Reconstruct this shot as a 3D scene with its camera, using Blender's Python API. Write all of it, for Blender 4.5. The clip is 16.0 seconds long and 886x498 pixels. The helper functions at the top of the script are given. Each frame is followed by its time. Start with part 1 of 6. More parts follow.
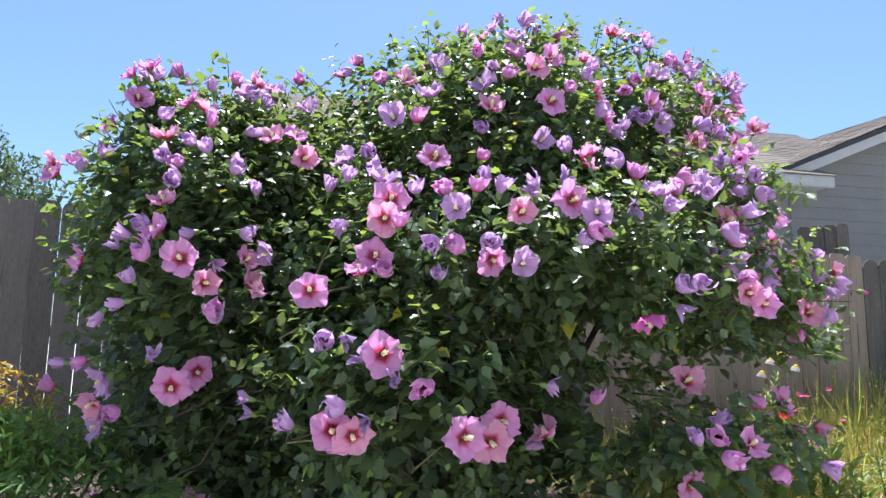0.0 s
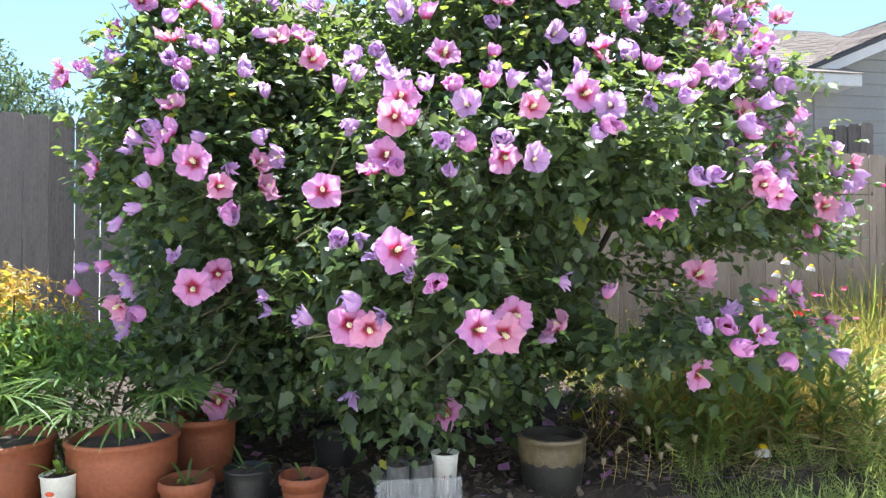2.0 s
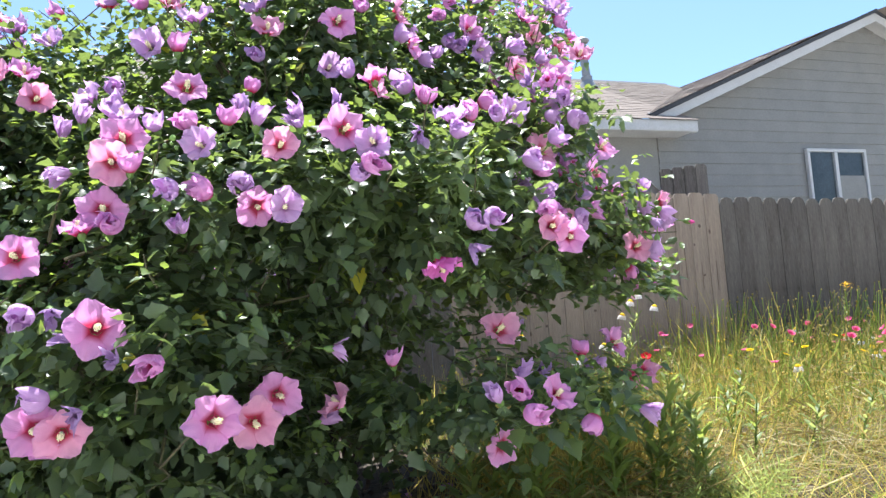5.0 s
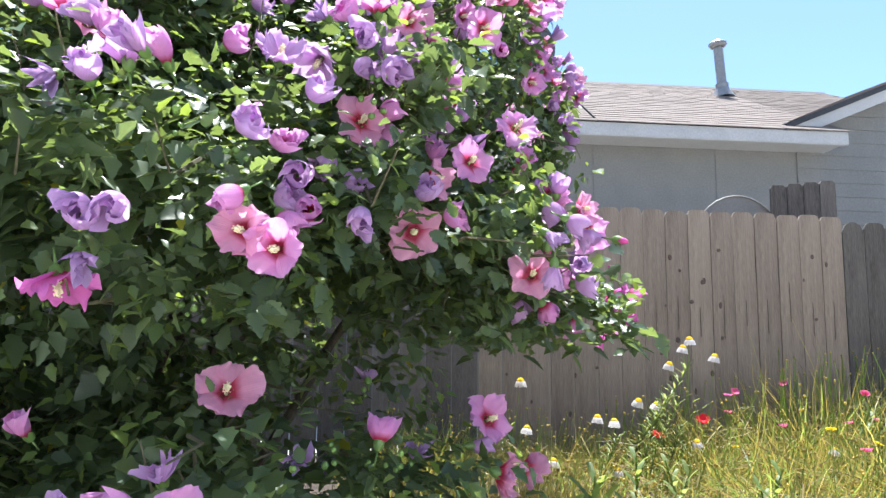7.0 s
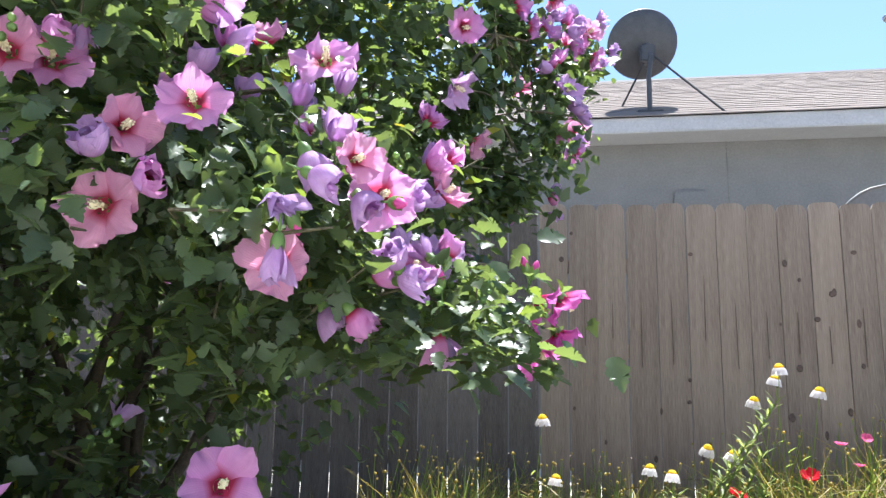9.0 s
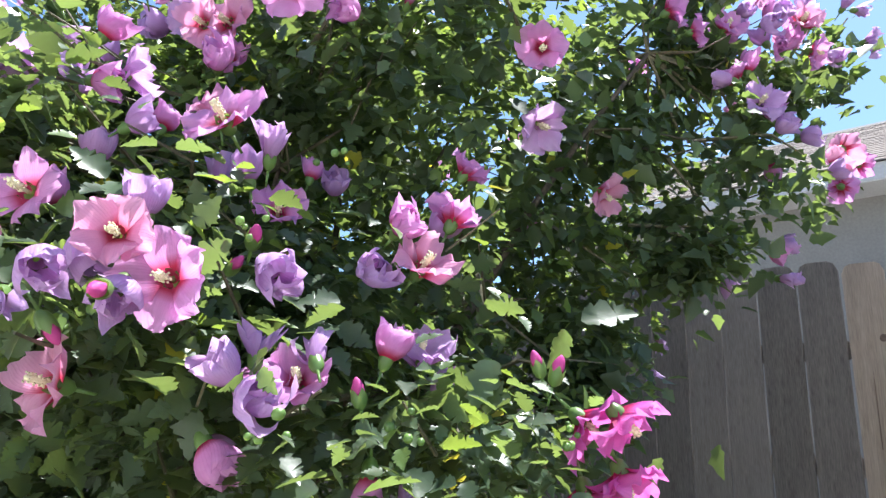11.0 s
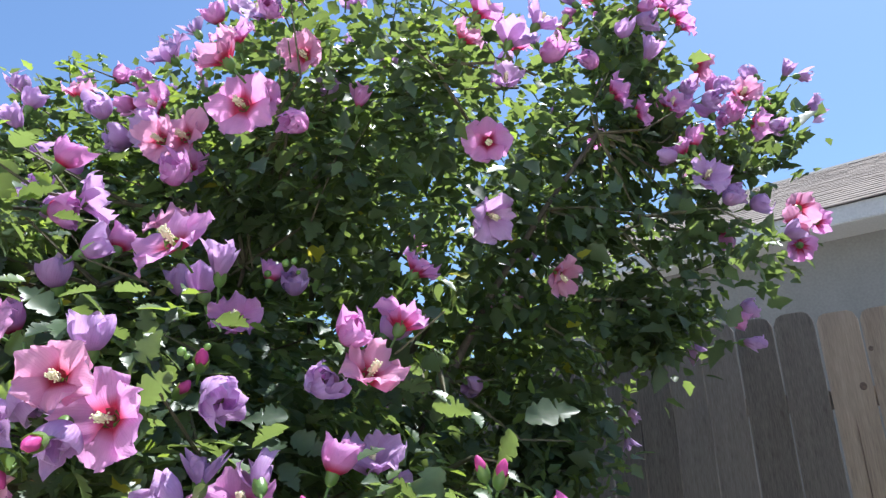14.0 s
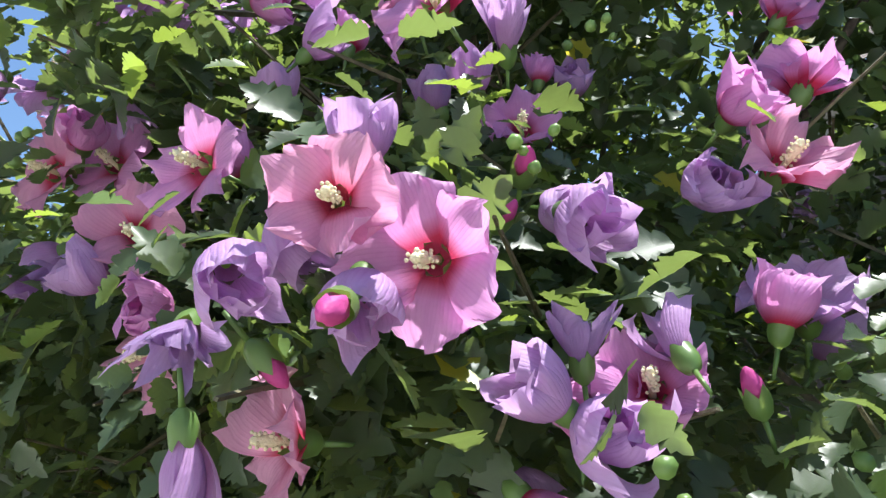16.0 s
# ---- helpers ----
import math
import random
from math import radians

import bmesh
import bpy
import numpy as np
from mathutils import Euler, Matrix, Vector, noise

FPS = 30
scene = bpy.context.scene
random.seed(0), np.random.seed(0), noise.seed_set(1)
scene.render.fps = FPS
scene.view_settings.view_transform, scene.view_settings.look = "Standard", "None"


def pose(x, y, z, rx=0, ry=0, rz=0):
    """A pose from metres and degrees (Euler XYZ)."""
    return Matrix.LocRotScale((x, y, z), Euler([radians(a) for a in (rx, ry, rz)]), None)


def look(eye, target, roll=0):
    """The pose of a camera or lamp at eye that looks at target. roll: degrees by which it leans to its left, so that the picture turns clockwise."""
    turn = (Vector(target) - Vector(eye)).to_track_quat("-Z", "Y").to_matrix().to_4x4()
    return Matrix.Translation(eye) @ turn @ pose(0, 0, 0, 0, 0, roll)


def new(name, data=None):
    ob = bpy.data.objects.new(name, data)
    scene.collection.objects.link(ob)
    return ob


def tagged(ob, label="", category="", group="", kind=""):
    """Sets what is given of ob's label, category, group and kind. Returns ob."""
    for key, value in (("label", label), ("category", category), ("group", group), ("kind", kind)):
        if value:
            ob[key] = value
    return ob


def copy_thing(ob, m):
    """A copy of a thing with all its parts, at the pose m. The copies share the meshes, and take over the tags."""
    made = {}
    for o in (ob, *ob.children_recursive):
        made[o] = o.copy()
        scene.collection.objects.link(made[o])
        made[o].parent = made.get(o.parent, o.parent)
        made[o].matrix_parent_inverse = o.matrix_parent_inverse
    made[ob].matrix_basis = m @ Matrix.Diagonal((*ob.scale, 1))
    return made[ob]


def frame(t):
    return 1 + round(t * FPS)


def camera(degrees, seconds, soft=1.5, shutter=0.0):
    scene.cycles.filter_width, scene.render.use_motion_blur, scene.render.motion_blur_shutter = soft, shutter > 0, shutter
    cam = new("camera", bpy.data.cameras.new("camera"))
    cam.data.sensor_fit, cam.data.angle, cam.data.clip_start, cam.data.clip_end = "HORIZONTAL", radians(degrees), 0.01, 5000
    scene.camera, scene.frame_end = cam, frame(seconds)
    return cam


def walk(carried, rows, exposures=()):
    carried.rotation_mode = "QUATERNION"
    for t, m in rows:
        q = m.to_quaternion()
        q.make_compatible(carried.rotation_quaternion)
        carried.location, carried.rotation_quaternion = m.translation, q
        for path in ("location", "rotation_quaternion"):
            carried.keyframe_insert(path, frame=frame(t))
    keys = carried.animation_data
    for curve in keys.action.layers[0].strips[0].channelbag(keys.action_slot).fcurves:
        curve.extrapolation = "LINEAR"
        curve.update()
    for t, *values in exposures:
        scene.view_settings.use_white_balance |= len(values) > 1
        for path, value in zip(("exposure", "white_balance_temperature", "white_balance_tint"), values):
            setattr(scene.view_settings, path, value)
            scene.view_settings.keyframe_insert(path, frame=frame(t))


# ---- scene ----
# ---------------------------------------------------------------- camera
cam = camera(65.4, 16.0, soft=1.4)
walk(cam, [
    (0, look((0.307, -0.150, 1.014), (0.662, 1.797, 1.303), 1.0)),
    (0.5, look((0.315, -0.161, 1.008), (0.669, 1.791, 1.256), 0.5)),
    (1, look((0.320, -0.162, 0.993), (0.672, 1.796, 1.196), 0.4)),
    (1.5, look((0.322, -0.171, 0.990), (0.663, 1.795, 1.119), 0.5)),
    (2, look((0.321, -0.160, 0.962), (0.634, 1.815, 1.001), 0.0)),
    (2.5, look((0.320, -0.157, 0.948), (0.630, 1.819, 0.909), 0.3)),
    (3, look((0.302, -0.158, 0.943), (0.612, 1.817, 0.890), 0.4)),
    (3.5, look((0.261, -0.143, 0.944), (0.664, 1.816, 0.937), 0.3)),
    (4, look((0.286, -0.098, 0.953), (0.813, 1.831, 0.981), -0.9)),
    (4.5, look((0.528, 0.001, 0.965), (1.050, 1.925, 1.121), -1.4)),
    (5, look((0.777, 0.105, 0.982), (1.405, 1.995, 1.168), -3.7)),
    (5.2, look((0.872, 0.145, 0.982), (1.509, 2.030, 1.187), -4.2)),
    (7.3, look((2.091, 0.781, 1.043), (2.168, 2.764, 1.293), -0.6)),
    (7.5, look((2.167, 0.827, 1.042), (2.129, 2.810, 1.301), -2.6)),
    (8, look((2.456, 0.911, 1.055), (2.128, 2.864, 1.333), -2.4)),
    (8.5, look((2.634, 1.055, 1.046), (2.355, 3.017, 1.317), -3.1)),
    (8.7, look((2.706, 1.174, 1.038), (2.478, 3.140, 1.325), -0.5)),
    (10.8, look((3.320, 2.049, 1.131), (2.164, 3.594, 1.659), 3.0)),
    (11, look((3.314, 2.078, 1.142), (2.097, 3.568, 1.688), 2.2)),
    (11.5, look((3.341, 2.094, 1.147), (1.851, 3.307, 1.701), 2.5)),
    (12, look((3.424, 2.077, 1.156), (1.934, 3.267, 1.760), 2.9)),
    (12.5, look((3.479, 2.083, 1.212), (2.220, 3.389, 2.055), -1.4)),
    (13, look((3.498, 2.072, 1.233), (2.361, 3.409, 2.192), -2.0)),
    (13.5, look((3.464, 2.065, 1.225), (2.368, 3.483, 2.113), -1.8)),
    (14, look((3.429, 2.078, 1.215), (2.252, 3.539, 1.909), -1.1)),
    (14.5, look((3.380, 2.045, 1.236), (1.968, 3.381, 1.707), -1.1)),
    (15, look((3.209, 2.071, 1.211), (1.699, 3.329, 1.585), -0.4)),
    (15.5, look((3.023, 2.137, 1.238), (1.539, 3.417, 1.637), -4.7)),
    (16, look((2.933, 2.230, 1.247), (1.331, 3.376, 1.594), -4.6)),
], exposures=[(0, 1.55, 6000, 7), (1.5, 2.02, 6100, 6), (3, 2.50, 6130, 5), (4, 2.24, 6150, 6), (5, 1.95, 6150, 6), (8, 2.03, 5980, 8), (11, 2.0, 6050, 7), (12, 1.88, 6000, 6), (12.5, 1.7, 5930, 6), (13, 1.3, 5850, 6), (14, 1.6, 5950, 6), (15, 1.88, 6050, 6), (15.5, 1.72, 6120, 6), (16, 1.58, 6180, 6)])

# ---------------------------------------------------------------- light
SUN_AZIMUTH = -14.0   # degrees to the left of +y
SUN_HEIGHT = 71.0
world = bpy.data.worlds.new("world")
scene.world = world
world.use_nodes = True
wt = world.node_tree
sky = wt.nodes.new("ShaderNodeTexSky")
sky.sky_type = "NISHITA"
sky.sun_disc = False
sky.sun_elevation = radians(SUN_HEIGHT)
sky.sun_rotation = radians(-SUN_AZIMUTH)
sky.air_density, sky.dust_density, sky.ozone_density = 1.0, 0.9, 5.0
wt.links.new(sky.outputs[0], wt.nodes["Background"].inputs[0])
wt.nodes["Background"].inputs[1].default_value = 0.068
sun = new("sun", bpy.data.lights.new("sun", "SUN"))
sun.data.energy, sun.data.angle, sun.data.color = 3.8, radians(0.5), (1.0, 0.96, 0.91)
SUN_DIR = Vector((-math.sin(radians(SUN_AZIMUTH)) * math.cos(radians(SUN_HEIGHT)),
                  math.cos(radians(SUN_AZIMUTH)) * math.cos(radians(SUN_HEIGHT)), math.sin(radians(SUN_HEIGHT))))
sun.matrix_world = look((0, 0, 20), Vector((0, 0, 20)) - SUN_DIR)

# ---------------------------------------------------------------- materials
def mat(name):
    m = bpy.data.materials.new(name)
    m.use_nodes = True
    return m, m.node_tree, m.node_tree.nodes["Principled BSDF"]


def ramp(nt, fac, *stops):
    r = nt.nodes.new("ShaderNodeValToRGB")
    el = r.color_ramp.elements
    while len(el) < len(stops):
        el.new(0.5)
    for e, (p, c) in zip(el, stops):
        e.position, e.color = p, (*c, 1)
    nt.links.new(fac, r.inputs[0])
    return r.outputs[0]


def noise_tex(nt, scale, detail=4, stretch=None, rough=0.55):
    tc = nt.nodes.new("ShaderNodeTexCoord")
    mp = nt.nodes.new("ShaderNodeMapping")
    n = nt.nodes.new("ShaderNodeTexNoise")
    n.inputs["Scale"].default_value, n.inputs["Detail"].default_value, n.inputs["Roughness"].default_value = scale, detail, rough
    if stretch:
        mp.inputs["Scale"].default_value = stretch
    nt.links.new(tc.outputs["Object"], mp.inputs[0])
    nt.links.new(mp.outputs[0], n.inputs["Vector"])
    return n.outputs["Fac"]


def mix(nt, fac, a, b, kind="MIX"):
    n = nt.nodes.new("ShaderNodeMix")
    n.data_type, n.blend_type = "RGBA", kind
    for sock, v in ((n.inputs[0], fac), (n.inputs[6], a), (n.inputs[7], b)):
        if hasattr(v, "is_linked"):
            nt.links.new(v, sock)
        elif isinstance(v, (int, float)):
            sock.default_value = v
        else:
            sock.default_value = (*v, 1)
    return n.outputs[2]


def bump(nt, bsdf, height, strength=0.3, dist=0.01):
    b = nt.nodes.new("ShaderNodeBump")
    b.inputs["Strength"].default_value, b.inputs["Distance"].default_value = strength, dist
    nt.links.new(height, b.inputs["Height"])
    nt.links.new(b.outputs[0], bsdf.inputs["Normal"])


def surface(name, dark, light, scale=8.0, rough=0.7, fine=60.0, bumps=0.25, stretch=None, fine_mix=0.35, spec=0.4, per_object=0.0):
    m, nt, b = mat(name)
    big = ramp(nt, noise_tex(nt, scale, 5, stretch), (0.3, dark), (0.72, light))
    f = noise_tex(nt, fine, 3, stretch)
    col = mix(nt, fine_mix, big, ramp(nt, f, (0.3, tuple(c * 0.55 for c in dark)), (0.75, light)))
    if per_object:
        oi = nt.nodes.new("ShaderNodeObjectInfo")
        col = mix(nt, per_object, col, ramp(nt, oi.outputs["Random"], (0.0, tuple(c * 0.5 for c in dark)), (1.0, tuple(min(1, c * 1.25) for c in light))))
    nt.links.new(col, b.inputs["Base Color"])
    b.inputs["Roughness"].default_value = rough
    b.inputs["Specular IOR Level"].default_value = spec
    bump(nt, b, f, bumps)
    return m


def foliage(name, dark, light, glow, trans=0.4, rough=0.38, spec=0.5):
    """Leaf: gloss on the face, light let through from behind."""
    m, nt, b = mat(name)
    g = nt.nodes.new("ShaderNodeNewGeometry")
    r = g.outputs["Random Per Island"]
    col = ramp(nt, r, (0.0, dark), (0.8, light), (1.0, tuple(min(1, c * 1.5) for c in light)))
    at = nt.nodes.new("ShaderNodeAttribute")
    at.attribute_name = "vein"
    sn = nt.nodes.new("ShaderNodeMath")
    sn.operation = "PINGPONG"
    sn.inputs[1].default_value = 0.075
    nt.links.new(at.outputs["Fac"], sn.inputs[0])
    rib = ramp(nt, sn.outputs[0], (0.0, (0.9, 1.0, 0.85)), (0.012, (0.84, 0.92, 0.8)), (0.075, (0.76, 0.78, 0.76)))
    col = mix(nt, 0.8, col, rib, "MULTIPLY")
    col = mix(nt, 0.5, col, ramp(nt, noise_tex(nt, 45, 3), (0.3, (0.72, 0.74, 0.7)), (0.7, (1, 1, 1))), "MULTIPLY")
    nt.links.new(col, b.inputs["Base Color"])
    bump(nt, b, noise_tex(nt, 60, 2), 0.12, 0.004)
    b.inputs["Roughness"].default_value = rough
    b.inputs["Specular IOR Level"].default_value = spec
    t = nt.nodes.new("ShaderNodeBsdfTranslucent")
    nt.links.new(ramp(nt, r, (0.0, tuple(c * 0.6 for c in glow)), (1.0, glow)), t.inputs[0])
    ms = nt.nodes.new("ShaderNodeMixShader")
    ms.inputs[0].default_value = trans
    nt.links.new(b.outputs[0], ms.inputs[1])
    nt.links.new(t.outputs[0], ms.inputs[2])
    nt.links.new(ms.outputs[0], nt.nodes["Material Output"].inputs[0])
    return m


def petal_mat(name, edge, mid, eye, trans=0.5, eye_at=0.2):
    """Petal: colour runs from a dark eye out to the rim, with fine veins."""
    m, nt, b = mat(name)
    at = nt.nodes.new("ShaderNodeAttribute")
    at.attribute_name = "reach"
    oi = nt.nodes.new("ShaderNodeObjectInfo")
    col = ramp(nt, at.outputs["Fac"], (0.0, eye), (eye_at, eye), (eye_at + 0.09, tuple(0.6 * e + 0.4 * m_ for e, m_ in zip(eye, mid))), (eye_at + 0.22, mid), (1.0, edge))
    col = mix(nt, 0.10, col, ramp(nt, oi.outputs["Random"], (0.0, tuple(c * 0.72 for c in mid)), (1.0, tuple(min(1, c * 1.2) for c in edge))))
    ac = nt.nodes.new("ShaderNodeAttribute")
    ac.attribute_name = "across"
    fan = nt.nodes.new("ShaderNodeMath")
    fan.operation = "MULTIPLY_ADD"
    fan.inputs[1].default_value = 0.05
    nt.links.new(noise_tex(nt, 60, 2), fan.inputs[0])
    nt.links.new(ac.outputs["Fac"], fan.inputs[2])
    sn = nt.nodes.new("ShaderNodeMath")
    sn.operation = "PINGPONG"
    sn.inputs[1].default_value = 0.055
    nt.links.new(fan.outputs[0], sn.inputs[0])
    lines = ramp(nt, sn.outputs[0], (0.0, (0.0, 0.0, 0.0)), (0.03, (1.0, 1.0, 1.0)))
    blot = noise_tex(nt, 90, 3)
    add = nt.nodes.new("ShaderNodeMath")
    add.operation = "MULTIPLY_ADD"
    add.inputs[1].default_value = 0.22
    nt.links.new(lines, add.inputs[0])
    nt.links.new(blot, add.inputs[2])
    veins = add.outputs[0]
    col = mix(nt, 0.45, col, ramp(nt, noise_tex(nt, 38, 2), (0.3, (0.80, 0.72, 0.80)), (0.7, (1.0, 1.0, 1.0))), "MULTIPLY")
    col = mix(nt, 0.55, col, ramp(nt, veins, (0.3, (0.88, 0.74, 0.86)), (0.9, (1, 1, 1))), "MULTIPLY")
    nt.links.new(col, b.inputs["Base Color"])
    b.inputs["Roughness"].default_value = 0.55
    b.inputs["Specular IOR Level"].default_value = 0.25
    t = nt.nodes.new("ShaderNodeBsdfTranslucent")
    nt.links.new(col, t.inputs[0])
    ms = nt.nodes.new("ShaderNodeMixShader")
    ms.inputs[0].default_value = trans
    nt.links.new(b.outputs[0], ms.inputs[1])
    nt.links.new(t.outputs[0], ms.inputs[2])
    nt.links.new(ms.outputs[0], nt.nodes["Material Output"].inputs[0])
    bump(nt, b, veins, 0.6, 0.003)
    return m


M_LEAF = foliage("leaf_green", (0.046, 0.072, 0.048), (0.10, 0.138, 0.08), (0.30, 0.40, 0.09), 0.40, 0.38, 0.42)
M_LEAF_NEW = foliage("leaf_young", (0.075, 0.125, 0.05), (0.14, 0.205, 0.075), (0.42, 0.55, 0.07), 0.45)
M_LEAF_OLD = foliage("leaf_yellowing", (0.3, 0.3, 0.04), (0.45, 0.42, 0.06), (0.7, 0.6, 0.06), 0.5)
M_STEM = surface("bark", (0.05, 0.04, 0.032), (0.13, 0.105, 0.08), 30, 0.85, 120)
M_TWIG = surface("green_twig", (0.07, 0.065, 0.035), (0.16, 0.14, 0.08), 30, 0.7, 120)
M_PINK = petal_mat("petal_pink", (0.79, 0.42, 0.735), (0.78, 0.34, 0.665), (0.50, 0.012, 0.06), eye_at=0.19)
# warmer pink: puts the backlit look of R flowers into their colour
M_ROSE = petal_mat("petal_rose", (0.80, 0.43, 0.62), (0.79, 0.36, 0.55), (0.52, 0.014, 0.06), eye_at=0.18)
M_MAGENTA = petal_mat("petal_magenta", (0.80, 0.24, 0.64), (0.76, 0.17, 0.54), (0.44, 0.008, 0.06), eye_at=0.15)
M_LILAC = petal_mat("petal_lilac", (0.68, 0.47, 0.755), (0.645, 0.395, 0.69), (0.45, 0.2, 0.42), eye_at=0.05)
M_VIOLET = petal_mat("petal_violet", (0.50, 0.36, 0.62), (0.46, 0.29, 0.53), (0.28, 0.1, 0.33), eye_at=0.05)
M_BUD = petal_mat("petal_bud", (0.62, 0.09, 0.32), (0.55, 0.07, 0.25), (0.4, 0.05, 0.2), trans=0.2)
M_STAMEN = surface("cream_stamen", (0.75, 0.66, 0.38), (0.86, 0.8, 0.56), 200, 0.7, 500)
M_CALYX = foliage("calyx_green", (0.12, 0.2, 0.06), (0.2, 0.3, 0.09), (0.4, 0.5, 0.1), 0.25)
M_FENCE_OLD = surface("weathered_wood", (0.088, 0.07, 0.06), (0.295, 0.255, 0.225), 5, 0.85, 34, 0.6, (9, 9, 0.6), 0.6, 0.25, 0.3)
M_FENCE_GREY = surface("grey_wood", (0.05, 0.041, 0.035), (0.215, 0.187, 0.165), 3.4, 0.85, 24, 0.5, (7, 7, 0.55), 0.5, 0.25, 0.16)
M_FENCE_NEW = surface("new_cedar", (0.20, 0.147, 0.112), (0.46, 0.36, 0.28), 2.6, 0.8, 24, 0.5, (8, 8, 0.5), 0.42, 0.3, 0.16)
M_KNOT = surface("wood_knot", (0.085, 0.058, 0.047), (0.19, 0.13, 0.10), 60, 0.8, 200)
M_SIDING = surface("painted_siding", (0.203, 0.195, 0.184), (0.245, 0.234, 0.221), 3, 0.6, 40, 0.08)
M_TRIM = surface("white_trim", (0.47, 0.455, 0.45), (0.54, 0.525, 0.52), 4, 0.5, 50, 0.08)
M_ROOF = surface("asphalt_shingle", (0.105, 0.085, 0.075), (0.27, 0.225, 0.195), 9, 0.95, 160, 0.6, None, 0.5, 0.2, 0.5)
M_ROOF_EDGE = surface("roof_edge", (0.03, 0.03, 0.035), (0.07, 0.07, 0.075), 20, 0.8)
M_METAL = surface("galvanised_metal", (0.2, 0.205, 0.21), (0.34, 0.345, 0.35), 12, 0.45, 80, 0.1)
M_DISH = surface("dark_dish", (0.05, 0.05, 0.055), (0.085, 0.085, 0.09), 10, 0.5)
M_GLASS = surface("window_dark", (0.03, 0.035, 0.04), (0.06, 0.07, 0.08), 2, 0.08, 30, 0.0)
M_SOIL = surface("dark_soil", (0.03, 0.022, 0.017), (0.088, 0.067, 0.05), 9, 0.95, 70, 0.9)
# paler than dry grass really is, to bounce fill light up at the bush
M_LAWN = surface("pale_bounce_lawn", (0.44, 0.42, 0.37), (0.60, 0.58, 0.52), 5, 0.95, 60, 0.8)
M_EDGING = surface("brick_edging", (0.10, 0.068, 0.05), (0.2, 0.14, 0.108), 9, 0.9, 60, 0.5)
M_TERRACOTTA = surface("terracotta", (0.17, 0.05, 0.022), (0.265, 0.085, 0.039), 7, 0.65, 70, 0.2)
M_BLACKPOT = surface("black_plastic", (0.012, 0.012, 0.012), (0.03, 0.03, 0.03), 10, 0.45)
M_GLAZED = surface("glazed_pot", (0.014, 0.014, 0.013), (0.034, 0.032, 0.027), 8, 0.45)
M_WHITE = surface("white_cup", (0.72, 0.72, 0.70), (0.82, 0.82, 0.80), 10, 0.5, 60, 0.05)
M_PRINT = surface("red_print", (0.55, 0.07, 0.03), (0.62, 0.11, 0.04), 10, 0.5)
M_CLEAR = surface("cloudy_plastic", (0.05, 0.05, 0.05), (0.17, 0.175, 0.18), 8, 0.3)
M_GRASS = foliage("dry_grass", (0.15, 0.11, 0.025), (0.52, 0.40, 0.13), (0.70, 0.54, 0.12), 0.5, 0.6)
M_GREENS = foliage("meadow_green", (0.07, 0.12, 0.035), (0.24, 0.31, 0.09), (0.52, 0.62, 0.12), 0.5, 0.5)
M_YELLOW = petal_mat("petal_yellow", (0.85, 0.68, 0.03), (0.85, 0.6, 0.02), (0.8, 0.45, 0.02))
M_RED = petal_mat("petal_red", (0.75, 0.03, 0.05), (0.65, 0.02, 0.04), (0.3, 0.01, 0.02))
M_PINKF = petal_mat("petal_meadow_pink", (0.8, 0.18, 0.35), (0.75, 0.12, 0.3), (0.6, 0.1, 0.2))
M_WHITEF = petal_mat("petal_white", (0.82, 0.82, 0.78), (0.82, 0.82, 0.76), (0.8, 0.55, 0.05))
# high albedo for the added wall that bounces fill light
M_BOUNCE_WALL = surface("bounce_stucco", (0.74, 0.73, 0.71), (0.84, 0.83, 0.81), 3, 0.9, 90, 0.3)
M_NANDINA = foliage("nandina_leaf", (0.14, 0.22, 0.05), (0.50, 0.24, 0.07), (0.72, 0.48, 0.08), 0.5)


# ---------------------------------------------------------------- building helpers
def part(name, bm, material, parent=None, label="", smooth=False, m=None):
    me = bpy.data.meshes.new(name)
    bm.to_mesh(me)
    bm.free()
    if smooth:
        me.shade_smooth()
    for x in material if isinstance(material, (list, tuple)) else (material,):
        me.materials.append(x)
    ob = new(name, me)
    if parent:
        ob.parent = parent
    if m is not None:
        ob.matrix_basis = m
    if label:
        ob["label"] = label
    return ob


def share(name, me, parent, m):
    ob = new(name, me)
    ob.parent = parent
    ob.matrix_basis = m
    return ob


def box(x0, x1, y0, y1, z0, z1, bev=0.0, bm=None):
    bm = bm or bmesh.new()
    vs = [bm.verts.new((x, y, z)) for z in (z0, z1) for y in (y0, y1) for x in (x0, x1)]
    fs = [bm.faces.new([vs[i] for i in f]) for f in ((0, 2, 3, 1), (4, 5, 7, 6), (0, 1, 5, 4), (2, 6, 7, 3), (0, 4, 6, 2), (1, 3, 7, 5))]
    if bev:
        bmesh.ops.bevel(bm, geom=list({e for f in fs for e in f.edges}), offset=bev, segments=2, affect="EDGES")
    return bm


def prism(outline, axis, a, b, bm=None):
    """Outline of 2D points, drawn out along an axis from a to b."""
    bm = bm or bmesh.new()
    put = {"x": lambda u, v, w: (w, u, v), "y": lambda u, v, w: (u, w, v), "z": lambda u, v, w: (u, v, w)}[axis]
    lo = [bm.verts.new(put(u, v, a)) for u, v in outline]
    hi = [bm.verts.new(put(u, v, b)) for u, v in outline]
    n = len(lo)
    bm.faces.new(lo[::-1])
    bm.faces.new(hi)
    for i in range(n):
        bm.faces.new((lo[i], lo[(i + 1) % n], hi[(i + 1) % n], hi[i]))
    bmesh.ops.recalc_face_normals(bm, faces=bm.faces[:])
    return bm


